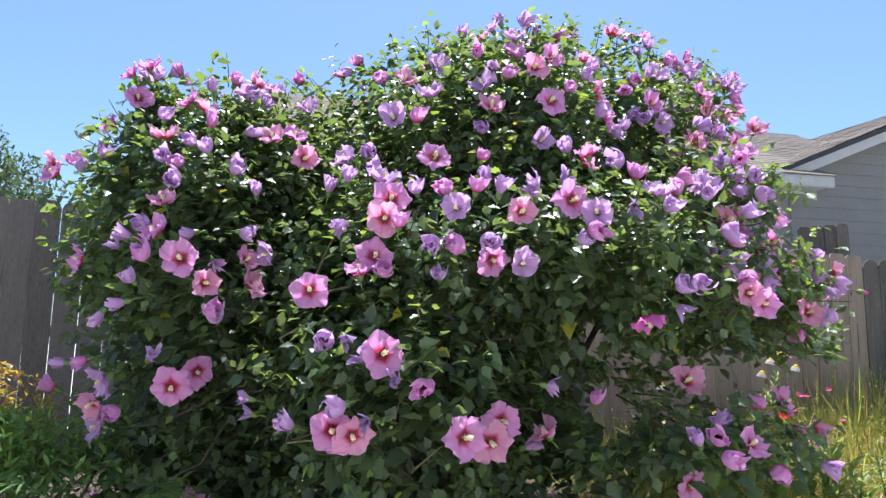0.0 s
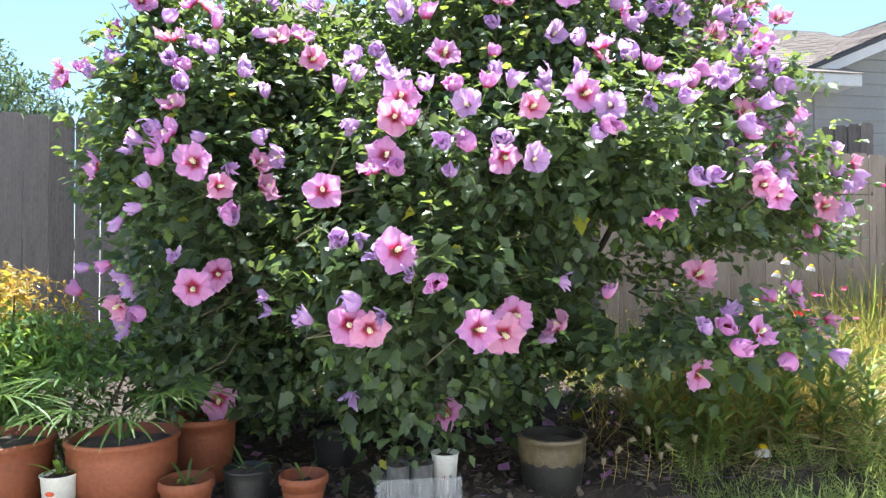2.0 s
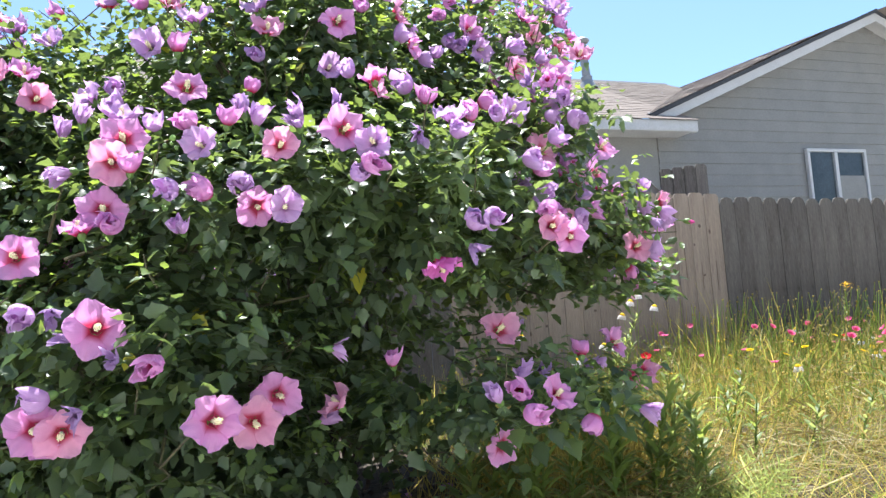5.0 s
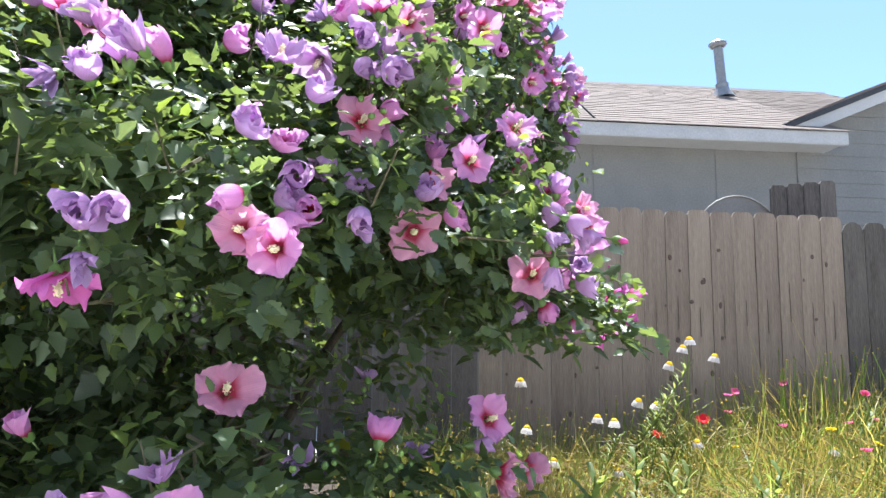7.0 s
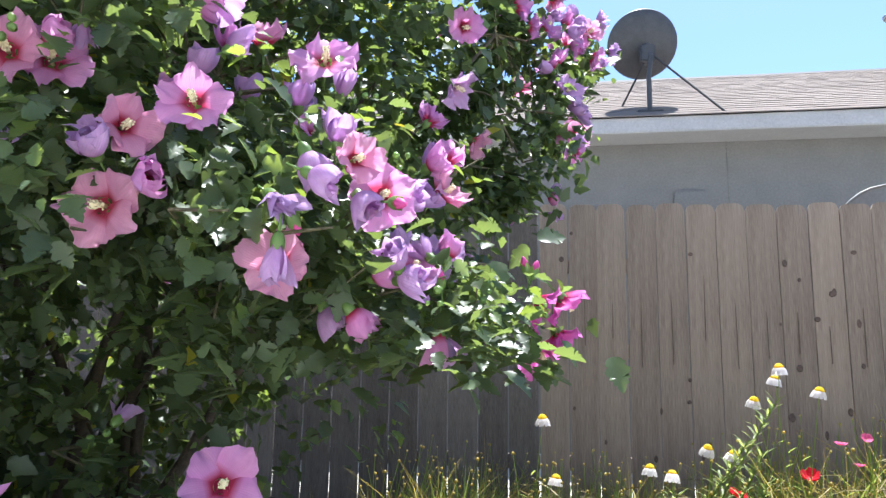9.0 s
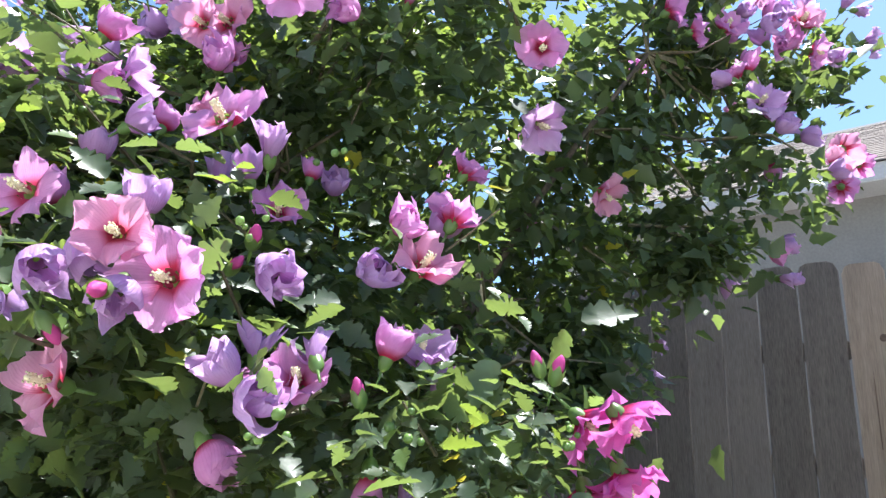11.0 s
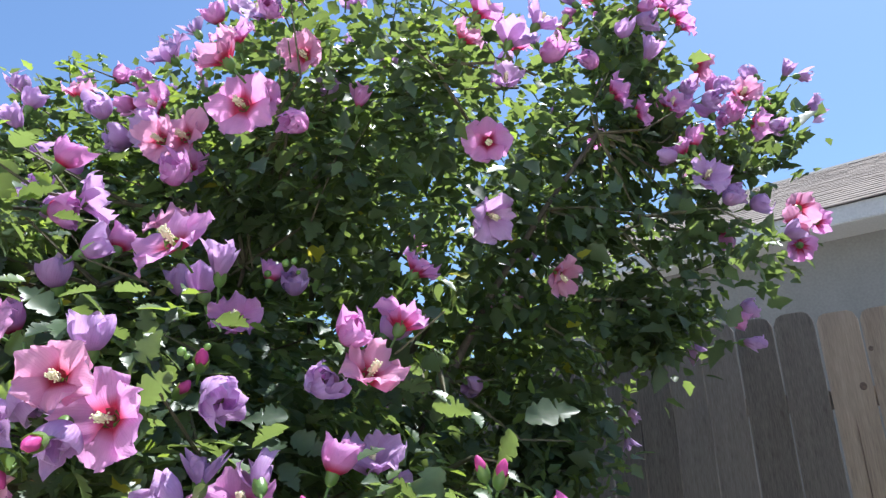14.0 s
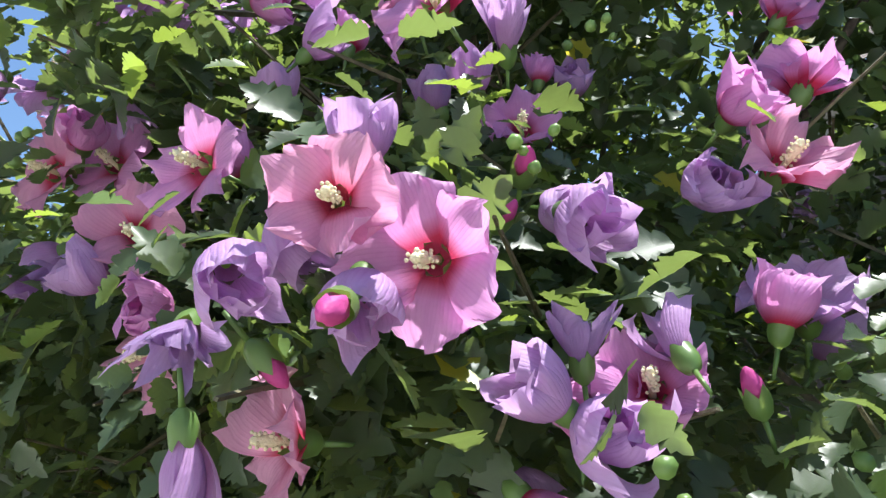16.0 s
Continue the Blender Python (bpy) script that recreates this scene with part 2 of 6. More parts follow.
def lathe(profile, n=40, bm=None, wobble=0.0):
    bm = bm or bmesh.new()
    rings = []
    for r, z in profile:
        rings.append([bm.verts.new((max(r, 1e-4) * math.cos(2 * math.pi * i / n), max(r, 1e-4) * math.sin(2 * math.pi * i / n), z)) for i in range(n)])
    for a, b in zip(rings, rings[1:]):
        for i in range(n):
            bm.faces.new((a[i], a[(i + 1) % n], b[(i + 1) % n], b[i]))
    bmesh.ops.remove_doubles(bm, verts=bm.verts[:], dist=3e-4)
    bmesh.ops.recalc_face_normals(bm, faces=bm.faces[:])
    return bm


def tube(points, radii, n=7, bm=None):
    bm = bm or bmesh.new()
    pts = [Vector(p) for p in points]
    rings = []
    for i, p in enumerate(pts):
        d = (pts[min(i + 1, len(pts) - 1)] - pts[max(i - 1, 0)]).normalized()
        u = d.cross((0.3, 0.9, 0.31)).normalized()
        v = d.cross(u)
        r = radii[i] if isinstance(radii, (list, tuple)) else radii
        rings.append([bm.verts.new(p + (u * math.cos(2 * math.pi * k / n) + v * math.sin(2 * math.pi * k / n)) * r) for k in range(n)])
    for a, b in zip(rings, rings[1:]):
        for k in range(n):
            bm.faces.new((a[k], a[(k + 1) % n], b[(k + 1) % n], b[k]))
    bm.faces.new(rings[0][::-1])
    bm.faces.new(rings[-1])
    return bm


def scatter_mesh(name, proto_v, proto_f, mats, parent=None, material=None, attr=None):
    """One mesh from a small proto shape set at many 3 x 4 poses (numpy, n x 3 x 4)."""
    n, k = len(mats), len(proto_v)
    v = np.einsum("nij,kj->nki", mats[:, :, :3], proto_v) + mats[:, None, :, 3]
    v = v.reshape(-1, 3)
    sizes = np.array([len(f) for f in proto_f])
    flat = np.concatenate([np.array(f) for f in proto_f])
    loops = (flat[None, :] + (np.arange(n) * k)[:, None]).ravel()
    me = bpy.data.meshes.new(name)
    me.vertices.add(len(v))
    me.vertices.foreach_set("co", v.astype(np.float32).ravel())
    me.loops.add(len(loops))
    me.loops.foreach_set("vertex_index", loops.astype(np.int32))
    tot = np.tile(sizes, n)
    me.polygons.add(len(tot))
    me.polygons.foreach_set("loop_start", (np.cumsum(tot) - tot).astype(np.int32))
    me.polygons.foreach_set("loop_total", tot.astype(np.int32))
    me.update(calc_edges=True)
    me.shade_smooth()
    if attr is not None:
        a = me.attributes.new("vein", "FLOAT", "POINT")
        a.data.foreach_set("value", np.tile(attr, n).astype(np.float32))
    if material:
        me.materials.append(material)
    ob = new(name, me)
    if parent:
        ob.parent = parent
    return ob


def poses_from(pos, direction, normal, size):
    """n poses with x along direction, z near normal, scaled by size."""
    x = direction / np.linalg.norm(direction, axis=1, keepdims=True)
    y = np.cross(normal, x)
    y /= np.maximum(np.linalg.norm(y, axis=1, keepdims=True), 1e-6)
    z = np.cross(x, y)
    m = np.stack([x, y, z, pos], axis=2)
    m[:, :, :3] *= size[:, None, None]
    return m


rng = np.random.default_rng(11)

# ---------------------------------------------------------------- ground
BED_Z = 0.12
EDGE_TURN = 6.2   # degrees by which the bed's edge turns from the fence's line
FENCE_Y = 5.911
J_X, K_X = 2.75, 5.73
FENCE_TOP = 2.05

def sheet(name, x0, x1, y0, y1, z, step, rough_amp, material, label, category):
    bm = bmesh.new()
    nx, ny = max(2, int((x1 - x0) / step)), max(2, int((y1 - y0) / step))
    g = [[bm.verts.new((x0 + (x1 - x0) * i / nx, y0 + (y1 - y0) * j / ny, 0)) for i in range(nx + 1)] for j in range(ny + 1)]
    for row in g:
        for v in row:
            v.co.z = z + rough_amp * noise.noise(Vector((v.co.x * 3, v.co.y * 3, 0))) + rough_amp * 0.5 * noise.noise(Vector((v.co.x * 11, v.co.y * 11, 4)))
    for j in range(ny):
        for i in range(nx):
            bm.faces.new((g[j][i], g[j][i + 1], g[j + 1][i + 1], g[j + 1][i]))
    ob = part(name, bm, material, smooth=True)
    return tagged(ob, label, category, kind="structure")


# ground and assumed lawn both carry the extra pale bounce colour
tagged(part("ground", box(-400, 400, -400, 800, -0.6, -0.03), M_LAWN), "flat ground around the flower bed, bounce-pale like the lawn", "ground", kind="structure")
sheet("lawn", -6, 9, -3.0, 2.9, 0.0, 0.12, 0.012, M_LAWN, "assumed lawn in front of the bed, extra pale to bounce light", "lawn")
bed = sheet("bed_soil", -6, 9, 2.32, 6.2, BED_Z, 0.08, 0.022, M_SOIL, "dark crumbly soil of the flower bed", "soil")
for w in bed.data.vertices:
    if w.co.y < 2.34:
        w.co.z = -0.03
    w.co.y += (max(-0.42, math.tan(radians(EDGE_TURN)) * (min(w.co.x, 2.2) - 1.283)) - 0.14) * (6.2 - w.co.y) / 3.88


# ---------------------------------------------------------------- fence
def board_mesh(w, h, seed, ear=0.02, t=0.018):
    rnd = random.Random(seed)
    hw = w / 2
    ear_h = ear * rnd.uniform(0.8, 1.3)
    out = [(-hw, 0), (hw, 0), (hw, h - ear_h * 1.5), (hw - ear_h * 0.5, h - ear_h * 0.4), (hw - ear_h * 1.3, h), (-hw + ear_h * 1.3, h), (-hw + ear_h * 0.5, h - ear_h * 0.4), (-hw, h - ear_h * 1.5)]
    bm = prism(out, "y", 0, t)
    return bm


def fence_run(name, x0, x1, pitch, gap, material, label, top=FENCE_TOP, seed=1, ear=0.022, fall=0.0):
    f = tagged(new(name), label, "fence")
    f.location = (x0, FENCE_Y, BED_Z - 0.06)
    protos = []
    for s in range(6):
        bm = board_mesh(pitch - gap, top - BED_Z + 0.06, seed * 10 + s, ear)
        me = bpy.data.meshes.new("board")
        bm.to_mesh(me)
        bm.free()
        me.materials.append(material)
        protos.append(me)
    rnd = random.Random(seed)
    for z in (0.35, 1.05, 1.6):
        part("rail", box(0, x1 - x0, 0.02, 0.058, z - 0.045, z + 0.045, 0.004), material, f)
    n = int(round((x1 - x0) / pitch))
    step = (x1 - x0) / n
    for i in range(n):
        share("board", protos[rnd.randrange(6)], f, pose((i + 0.5) * step, rnd.uniform(-0.004, 0.0), rnd.uniform(-0.012, 0.006) - fall * (1 - (i + 0.5) / n), 0, rnd.uniform(-0.16, 0.16), 0))
    return f


fence_run("fence", J_X - 0.004 - 40 * 0.197, J_X - 0.004, 0.197, 0.009, M_FENCE_OLD, "old weathered dark fence of upright boards with gaps", top=2.105, seed=3, fall=-0.12, ear=0.034)
fence_run("fence", J_X, K_X, 0.18625, 0.006, M_FENCE_NEW, "newer pale cedar fence panel with dog-eared boards", top=2.035, seed=4, ear=0.03, fall=-0.045)
fence_run("fence", K_X + 0.004, 12.0, 0.19, 0.005, M_FENCE_GREY, "older brown-grey fence panel with rounded board tops", top=1.90, seed=5, ear=0.045, fall=-0.1)

# knots and drying cracks on the newer boards
rk = random.Random(33)
new_fence = bpy.data.objects["fence.001"]
knot_bm = lathe([(0.0, 0.0), (0.012, 0.0005), (0.016, -0.001), (0.02, -0.006)], 14)
knot_me = bpy.data.meshes.new("knot")
knot_bm.to_mesh(knot_me)
knot_bm.free()
knot_me.materials.append(M_KNOT)
for i in range(30):
    share("knot", knot_me, new_fence, pose(rk.uniform(0.05, K_X - J_X - 0.05), -0.0055, rk.uniform(0.25, 1.85), 90, 0, 0) @ Matrix.Diagonal((rk.uniform(0.45, 1.1), rk.uniform(0.6, 1.5), 1, 1)))
crack_bm = prism([(-0.0022, 0.0), (0.0022, 0.0), (0.002, 0.34), (-0.0004, 0.4)], "y", -0.0012, 0.004)
crack_me = bpy.data.meshes.new("crack")
crack_bm.to_mesh(crack_me)
crack_bm.free()
crack_me.materials.append(M_KNOT)
for i in range(16):
    share("crack", crack_me, new_fence, pose((i + 0.5) * 0.1862 + rk.uniform(-0.012, 0.012), -0.0052, rk.uniform(0.95, 1.15), 0, rk.uniform(-0.5, 0.5), 0) @ Matrix.Diagonal((1, 1, rk.uniform(0.5, 1.2), 1)))

# ---------------------------------------------------------------- neighbour's house
EAVE_Y = 8.6
house = tagged(new("house"), "single-storey house with grey lap siding and brown shingle roof", "house")
house.location = (-0.18, 0.73, 0.07)
part("wall", box(-1.0, 17.0, 9.1, 16.5, -0.1, 3.66), M_SIDING, house)
part("gutter", box(-1.0, 8.53, 8.53, 8.64, 3.60, 3.785, 0.012), M_TRIM, house, "off-white gutter and fascia")
part("soffit", box(-1.0, 8.53, 8.64, 9.1, 3.635, 3.675), M_TRIM, house)
for sx in (5.12, 6.9):
    part("wall_seam", box(sx, sx + 0.012, 9.09, 9.1, -0.1, 3.66), M_SIDING, house)
part("wall_box", box(4.48, 4.86, 9.05, 9.1, 2.5, 3.02, 0.01), M_SIDING, house)
SLOPE = 0.52


def shingle_roof(width, run, slope, pitch=0.16, seed=1):
    """Courses of shingles up a slope, each a thin wedge with its own ragged tabs."""
    rnd = random.Random(seed)
    bm = bmesh.new()
    n = int(run / pitch)
    for i in range(n):
        y0, y1 = i * pitch, (i + 1) * pitch + 0.02
        x = 0.0
        while x < width:
            w = min(rnd.uniform(0.22, 0.42), width - x)
            up = rnd.uniform(0.001, 0.006)
            lip = rnd.uniform(0, 0.012)
            v = [bm.verts.new(p) for p in ((x, y0 - lip, y0 * slope + up + 0.004), (x + w, y0 - lip, y0 * slope + up + 0.004), (x + w, y1, y1 * slope + 0.002), (x, y1, y1 * slope + 0.002),
                                           (x, y0 - lip, y0 * slope - 0.006), (x + w, y0 - lip, y0 * slope - 0.006))]
            bm.faces.new(v[:4])
            bm.faces.new((v[4], v[5], v[1], v[0]))
            x += w
    return bm


ob = part("shingles", shingle_roof(9.53, 4.0, SLOPE, seed=2), M_ROOF, house, "brown weathered shingles")
ob["kind"] = "stuff"
ob.location = (-1.0, 8.50, 3.785)
ob = part("shingles", shingle_roof(2.5, 2.96, SLOPE, seed=5), M_ROOF, house)
ob["kind"] = "stuff"
ob.location = (8.53, 9.54, 3.785 + 1.04 * SLOPE)
ob = part("shingles", shingle_roof(12.0, 4.0, -SLOPE, seed=3), M_ROOF, house)
ob["kind"] = "stuff"
ob.location = (-1.0, 12.50, 3.785 + 4.0 * SLOPE)
part("ridge_cap", prism([(12.35, 5.79), (12.50, 5.89), (12.65, 5.79), (12.50, 5.86)], "x", -1.0, 11.0), M_ROOF_EDGE, house)
# cross gable with its rake towards the yard
GX0, GX1, GZ0, GZ1 = 7.80, 13.00, 3.93, 6.12
gs = (GZ1 - GZ0) / (GX1 - GX0)
lap = 0.2
zz = 0.0
while zz < GZ1 - 0.3:
    x_left = max(8.12, GX0 + (zz + 0.1 - GZ0) / gs + 0.2) if zz > 3.4 else 8.12
    x_right = min(18.0, 2 * GX1 - GX0 - (zz + 0.1 - GZ0) / gs - 0.2)
    bm = prism([(9.07, zz), (9.09, zz + lap + 0.02), (9.11, zz + lap + 0.02), (9.11, zz)], "x", x_left, x_right)
    part("siding_board", bm, M_SIDING, house)
    zz += lap
part("gable_backing", prism([(8.12, 0), (18.0, 0), (18.0, GZ0), (GX1, GZ1 - 0.12), (8.12, GZ0)], "y", 9.11, 9.3), M_SIDING, house)
for s in (1, -1):
    x_low, x_top = (GX0, GX1) if s > 0 else (2 * GX1 - GX0, GX1)
    part("rake_board", prism([(x_low, GZ0 - 0.06), (x_low, GZ0 - 0.22), (x_top, GZ1 - 0.22), (x_top, GZ1 - 0.06)], "y", 8.74, 8.78), M_TRIM, house, "off-white rake board")
    part("rake_soffit", prism([(x_low, GZ0 - 0.1), (x_low, GZ0 - 0.14), (x_top, GZ1 - 0.14), (x_top, GZ1 - 0.1)], "y", 8.78, 9.1), M_TRIM, house)
    part("roof_edge", prism([(x_low - 0.05 * s, GZ0 - 0.08), (x_top, GZ1 - 0.055), (x_top, GZ1 + 0.01), (x_low - 0.05 * s, GZ0 - 0.0)], "y", 8.70, 8.75), M_ROOF_EDGE, house)
bm = shingle_roof(6.0, GX1 - GX0 + 0.05, gs, seed=7)
ob = part("shingles", bm, M_ROOF, house)
ob["kind"] = "stuff"
ob.matrix_basis = Matrix(((-0.42, 1, 0, GX0 - 0.05), (1, 0, 0, 8.71), (0, 0, 1, GZ0), (0, 0, 0, 1)))
bm = shingle_roof(6.0, GX1 - GX0 + 0.05, gs, seed=8)
ob = part("shingles", bm, M_ROOF, house)
ob["kind"] = "stuff"
ob.matrix_basis = Matrix(((-0.42, -1, 0, 2 * GX1 - GX0 + 0.05), (1, 0, 0, 8.71), (0, 0, 1, GZ0), (0, 0, 0, 1)))
part("valley_flashing", tube([(7.78, 8.80, 3.92), (9.0, 9.84, 4.46), (11.0, 11.45, 5.30)], 0.045, 6), M_METAL, house, "pale metal valley flashing")
# window in the gable wall
win = part("window", box(11.25, 12.67, 9.02, 9.075, 1.95, 2.01), M_TRIM, house, "white-framed sliding window")
for a0 in ((11.25, 12.67, 3.42, 3.48), (11.25, 11.31, 2.01, 3.42), (12.61, 12.67, 2.01, 3.42), (11.88, 11.96, 2.01, 3.42)):
    part("window_frame", box(a0[0], a0[1], 9.0, 9.075, a0[2], a0[3], 0.006), M_TRIM, win)
for g0, g1 in ((11.31, 11.88), (11.96, 12.61)):
    part("pane", box(g0, g1, 9.045, 9.055, 2.01, 3.42), M_GLASS, win)
part("blind", box(11.96, 12.61, 9.03, 9.04, 2.01, 2.98), M_SIDING, win, "half-drawn pale blind")

vent = tagged(new("roof_vent_pipe"), "grey galvanised roof vent pipe with a cap", "vent pipe")
vent.matrix_basis = pose(8.18, 12.25, 5.44, 0, -4, 0)
part("pipe", lathe([(0.0, 0.0), (0.085, 0.0), (0.085, 0.88), (0.0, 0.88)], 20), M_METAL, vent, smooth=False)
part("collar", lathe([(0.2, -0.06), (0.15, 0.05), (0.11, 0.12), (0.115, 0.2), (0.09, 0.22)], 20), M_METAL, vent)
part("cap", lathe([(0.0, 0.9), (0.13, 0.9), (0.16, 0.94), (0.16, 0.97), (0.1, 1.02), (0.0, 1.03)], 20), M_METAL, vent)

dish = tagged(new("satellite_dish"), "dark grey satellite dish on a mast at the roof edge", "satellite dish")
dish.location = (4.03, 9.60, 3.97)
part("foot", box(-0.16, 0.16, -0.07, 0.07, 0.02, 0.07, 0.01), M_ROOF_EDGE, dish)
part("mast", tube([(0, 0, 0.03), (0.0, 0.0, 0.5), (0.03, 0.0, 0.78), (0.02, 0.1, 0.98)], 0.03, 10), M_DISH, dish)
prof = [(0.0, 0.0), (0.12, 0.008), (0.24, 0.032), (0.36, 0.072), (0.45, 0.115), (0.455, 0.125), (0.44, 0.125), (0.35, 0.085), (0.2, 0.035), (0.0, 0.012)]
ob = part("reflector", lathe(prof, 48), M_DISH, dish, smooth=True)
ob.matrix_basis = pose(0.0, 0.16, 1.0, -62, 0, 14) @ Matrix.Diagonal((1.0, 0.95, 1.0, 1.0))
part("bracket", box(-0.09, 0.09, 0.0, 0.16, 0.72, 0.95, 0.02), M_DISH, dish)
part("brace", tube([(0.08, 0.02, 0.78), (0.84, -0.25, -0.09)], 0.013, 6), M_ROOF_EDGE, dish)
part("brace", tube([(-0.05, 0.02, 0.7), (-0.3, 0.5, 0.28)], 0.013, 6), M_ROOF_EDGE, dish)

# taller boards and an arched cover that stand behind the fence
screen = tagged(new("board_screen"), "grey weathered boards standing above the fence", "fence panel")
screen.location = (5.53, 6.55, -0.05)
for i in range(4):
    part("board", prism([(i * 0.16, 0.0), (i * 0.16 + 0.152, 0.0), (i * 0.16 + 0.152, 2.46 + i * 0.02), (i * 0.16 + 0.12, 2.485 + i * 0.02), (i * 0.16 + 0.02, 2.48 + i * 0.02), (i * 0.16, 2.45 + i * 0.02)], "y", 0, 0.02), M_FENCE_GREY, screen)
arch = tagged(new("arched_cover"), "grey arched cover with a pale rim behind the fence", "cover")
arch.location = (5.26, 6.65, -0.05)
pts = [(0.42, 0.0)] + [(0.42 * math.cos(radians(k)), 1.95 + 0.44 * math.sin(radians(k))) for k in range(0, 181, 12)] + [(-0.42, 0.0)]
part("panel", prism(pts, "y", 0, 0.03), M_SIDING, arch)
part("rim", tube([(u, -0.01, v) for u, v in pts], 0.009, 6), M_SIDING, arch)

# ---------------------------------------------------------------- hibiscus bush
LOBES = [
    ((1.05, 3.62, 1.37), (1.29, 1.26, 1.36)),
    ((1.27, 2.91, 1.42), (1.31, 0.97, 0.49)),
    ((-0.15, 3.41, 1.22), (0.58, 1.06, 1.14)),
    ((1.85, 3.78, 2.21), (0.91, 0.98, 0.73)),
    ((0.17, 3.34, 1.71), (1.16, 0.74, 0.58)),
    ((0.59, 2.62, 0.91), (0.59, 0.74, 0.61)),
    ((1.68, 2.59, 0.73), (0.66, 0.74, 0.27)),
    ((1.19, 3.31, 2.02), (0.59, 0.89, 0.70)),
    ((1.70, 4.25, 2.26), (1.10, 0.63, 0.89)),
    ((2.23, 3.02, 1.21), (0.68, 0.57, 0.15)),
    ((-0.52, 3.21, 1.42), (0.33, 0.42, 0.34)),
    ((2.66, 4.10, 2.62), (0.21, 0.35, 0.45)),
    ((1.97, 2.43, 1.74), (0.28, 0.28, 0.15)),
    ((2.84, 4.08, 2.09), (0.18, 0.32, 0.28)),
    ((-0.10, 2.85, 0.62), (0.55, 0.42, 0.36)),
    ((0.70, 2.60, 0.52), (0.55, 0.30, 0.26)),
    ((2.98, 4.56, 2.54), (0.14, 0.18, 0.22)),
    ((-0.45, 3.10, 2.08), (0.20, 0.24, 0.24)),
    ((-0.05, 3.08, 2.12), (0.16, 0.2, 0.17)),
    ((2.36, 3.86, 1.46), (0.27, 0.30, 0.42)),
    ((2.62, 4.08, 1.80), (0.28, 0.30, 0.25)),
    ((2.88, 4.26, 2.36), (0.16, 0.25, 0.18)),
]


def lobe_field(p):
    """Depth inside the nearest lobe (1 at its middle, 0 at its skin) and the way outwards, for n points."""
    best, out = np.full(len(p), -9.0), np.zeros((len(p), 3))
    for c, r in LOBES:
        q = (p - np.array(c)) / np.array(r)
        d = 1 - np.linalg.norm(q, axis=1)
        g = q / np.array(r)
        better = d > best
        best[better], out[better] = d[better], g[better]
    return best, out / np.maximum(np.linalg.norm(out, axis=1, keepdims=True), 1e-6)


# flowers: O open, S half open, L closing lilac, C closed, V withered, R rose as if backlit, G magenta, B bud; and where
# they stand
LEFT_HIGH_A = [
    ("S", 1.53, 2.75, 2.38), ("S", 0.36, 3.15, 2.38), ("S", 0.78, 2.75, 2.30), ("L", 1.52, 2.63, 2.28), ("S", 1.08, 2.52, 2.27),
    ("S", -0.04, 3.02, 2.22), ("L", 1.41, 2.53, 2.21), ("S", 0.08, 2.99, 2.21), ("S", 0.63, 2.70, 2.20), ("S", 1.46, 2.52, 2.12),
    ("S", 0.24, 2.80, 2.08), ("S", -0.50, 2.92, 2.07), ("O", 1.21, 2.42, 2.02), ("S", -0.24, 2.66, 2.01), ("S", -0.59, 2.87, 1.95),
    ("L", 0.67, 2.50, 1.93), ("S", 0.19, 2.63, 1.87), ("S", 0.11, 2.63, 1.86), ("L", 1.21, 2.21, 1.81), ("L", 0.46, 2.53, 1.80),
    ("S", 1.28, 2.17, 1.78), ("S", 0.23, 2.60, 1.77), ("O", 0.70, 2.26, 1.76), ("S", 0.40, 2.55, 1.76), ("L", -0.11, 2.47, 1.75),
    ("L", 0.50, 2.37, 1.73), ("L", 1.37, 2.12, 1.73), ("S", 1.73, 2.23, 1.72), ("S", -0.80, 2.93, 1.71), ("L", -0.29, 2.47, 1.71),
]
LEFT_HIGH_B = [
    ("C", 0.38, 2.39, 1.67), ("L", 1.42, 2.07, 1.67), ("L", -0.01, 2.47, 1.67), ("C", 0.31, 2.46, 1.64), ("V", 1.12, 2.03, 1.63),
    ("L", -0.21, 2.41, 1.62), ("C", 0.86, 2.07, 1.61), ("C", 1.01, 2.02, 1.59), ("C", 1.55, 2.02, 1.59), ("L", 0.62, 2.13, 1.57),
    ("L", 0.72, 2.07, 1.56), ("C", 0.89, 2.02, 1.55), ("O", 0.53, 2.15, 1.54), ("O", 1.13, 1.98, 1.53), ("C", 1.56, 1.85, 1.53),
    ("L", 1.45, 1.91, 1.49), ("S", 0.75, 2.03, 1.48), ("S", 1.22, 1.96, 1.48), ("S", 0.95, 1.98, 1.47), ("R", 0.51, 2.12, 1.45),
    ("L", 1.70, 2.01, 1.44), ("C", 0.40, 2.19, 1.44), ("L", 0.03, 2.41, 1.43), ("L", 1.18, 1.95, 1.42), ("L", 1.76, 2.07, 1.42),
    ("L", 0.56, 2.09, 1.41), ("S", -0.25, 2.35, 1.40),
]
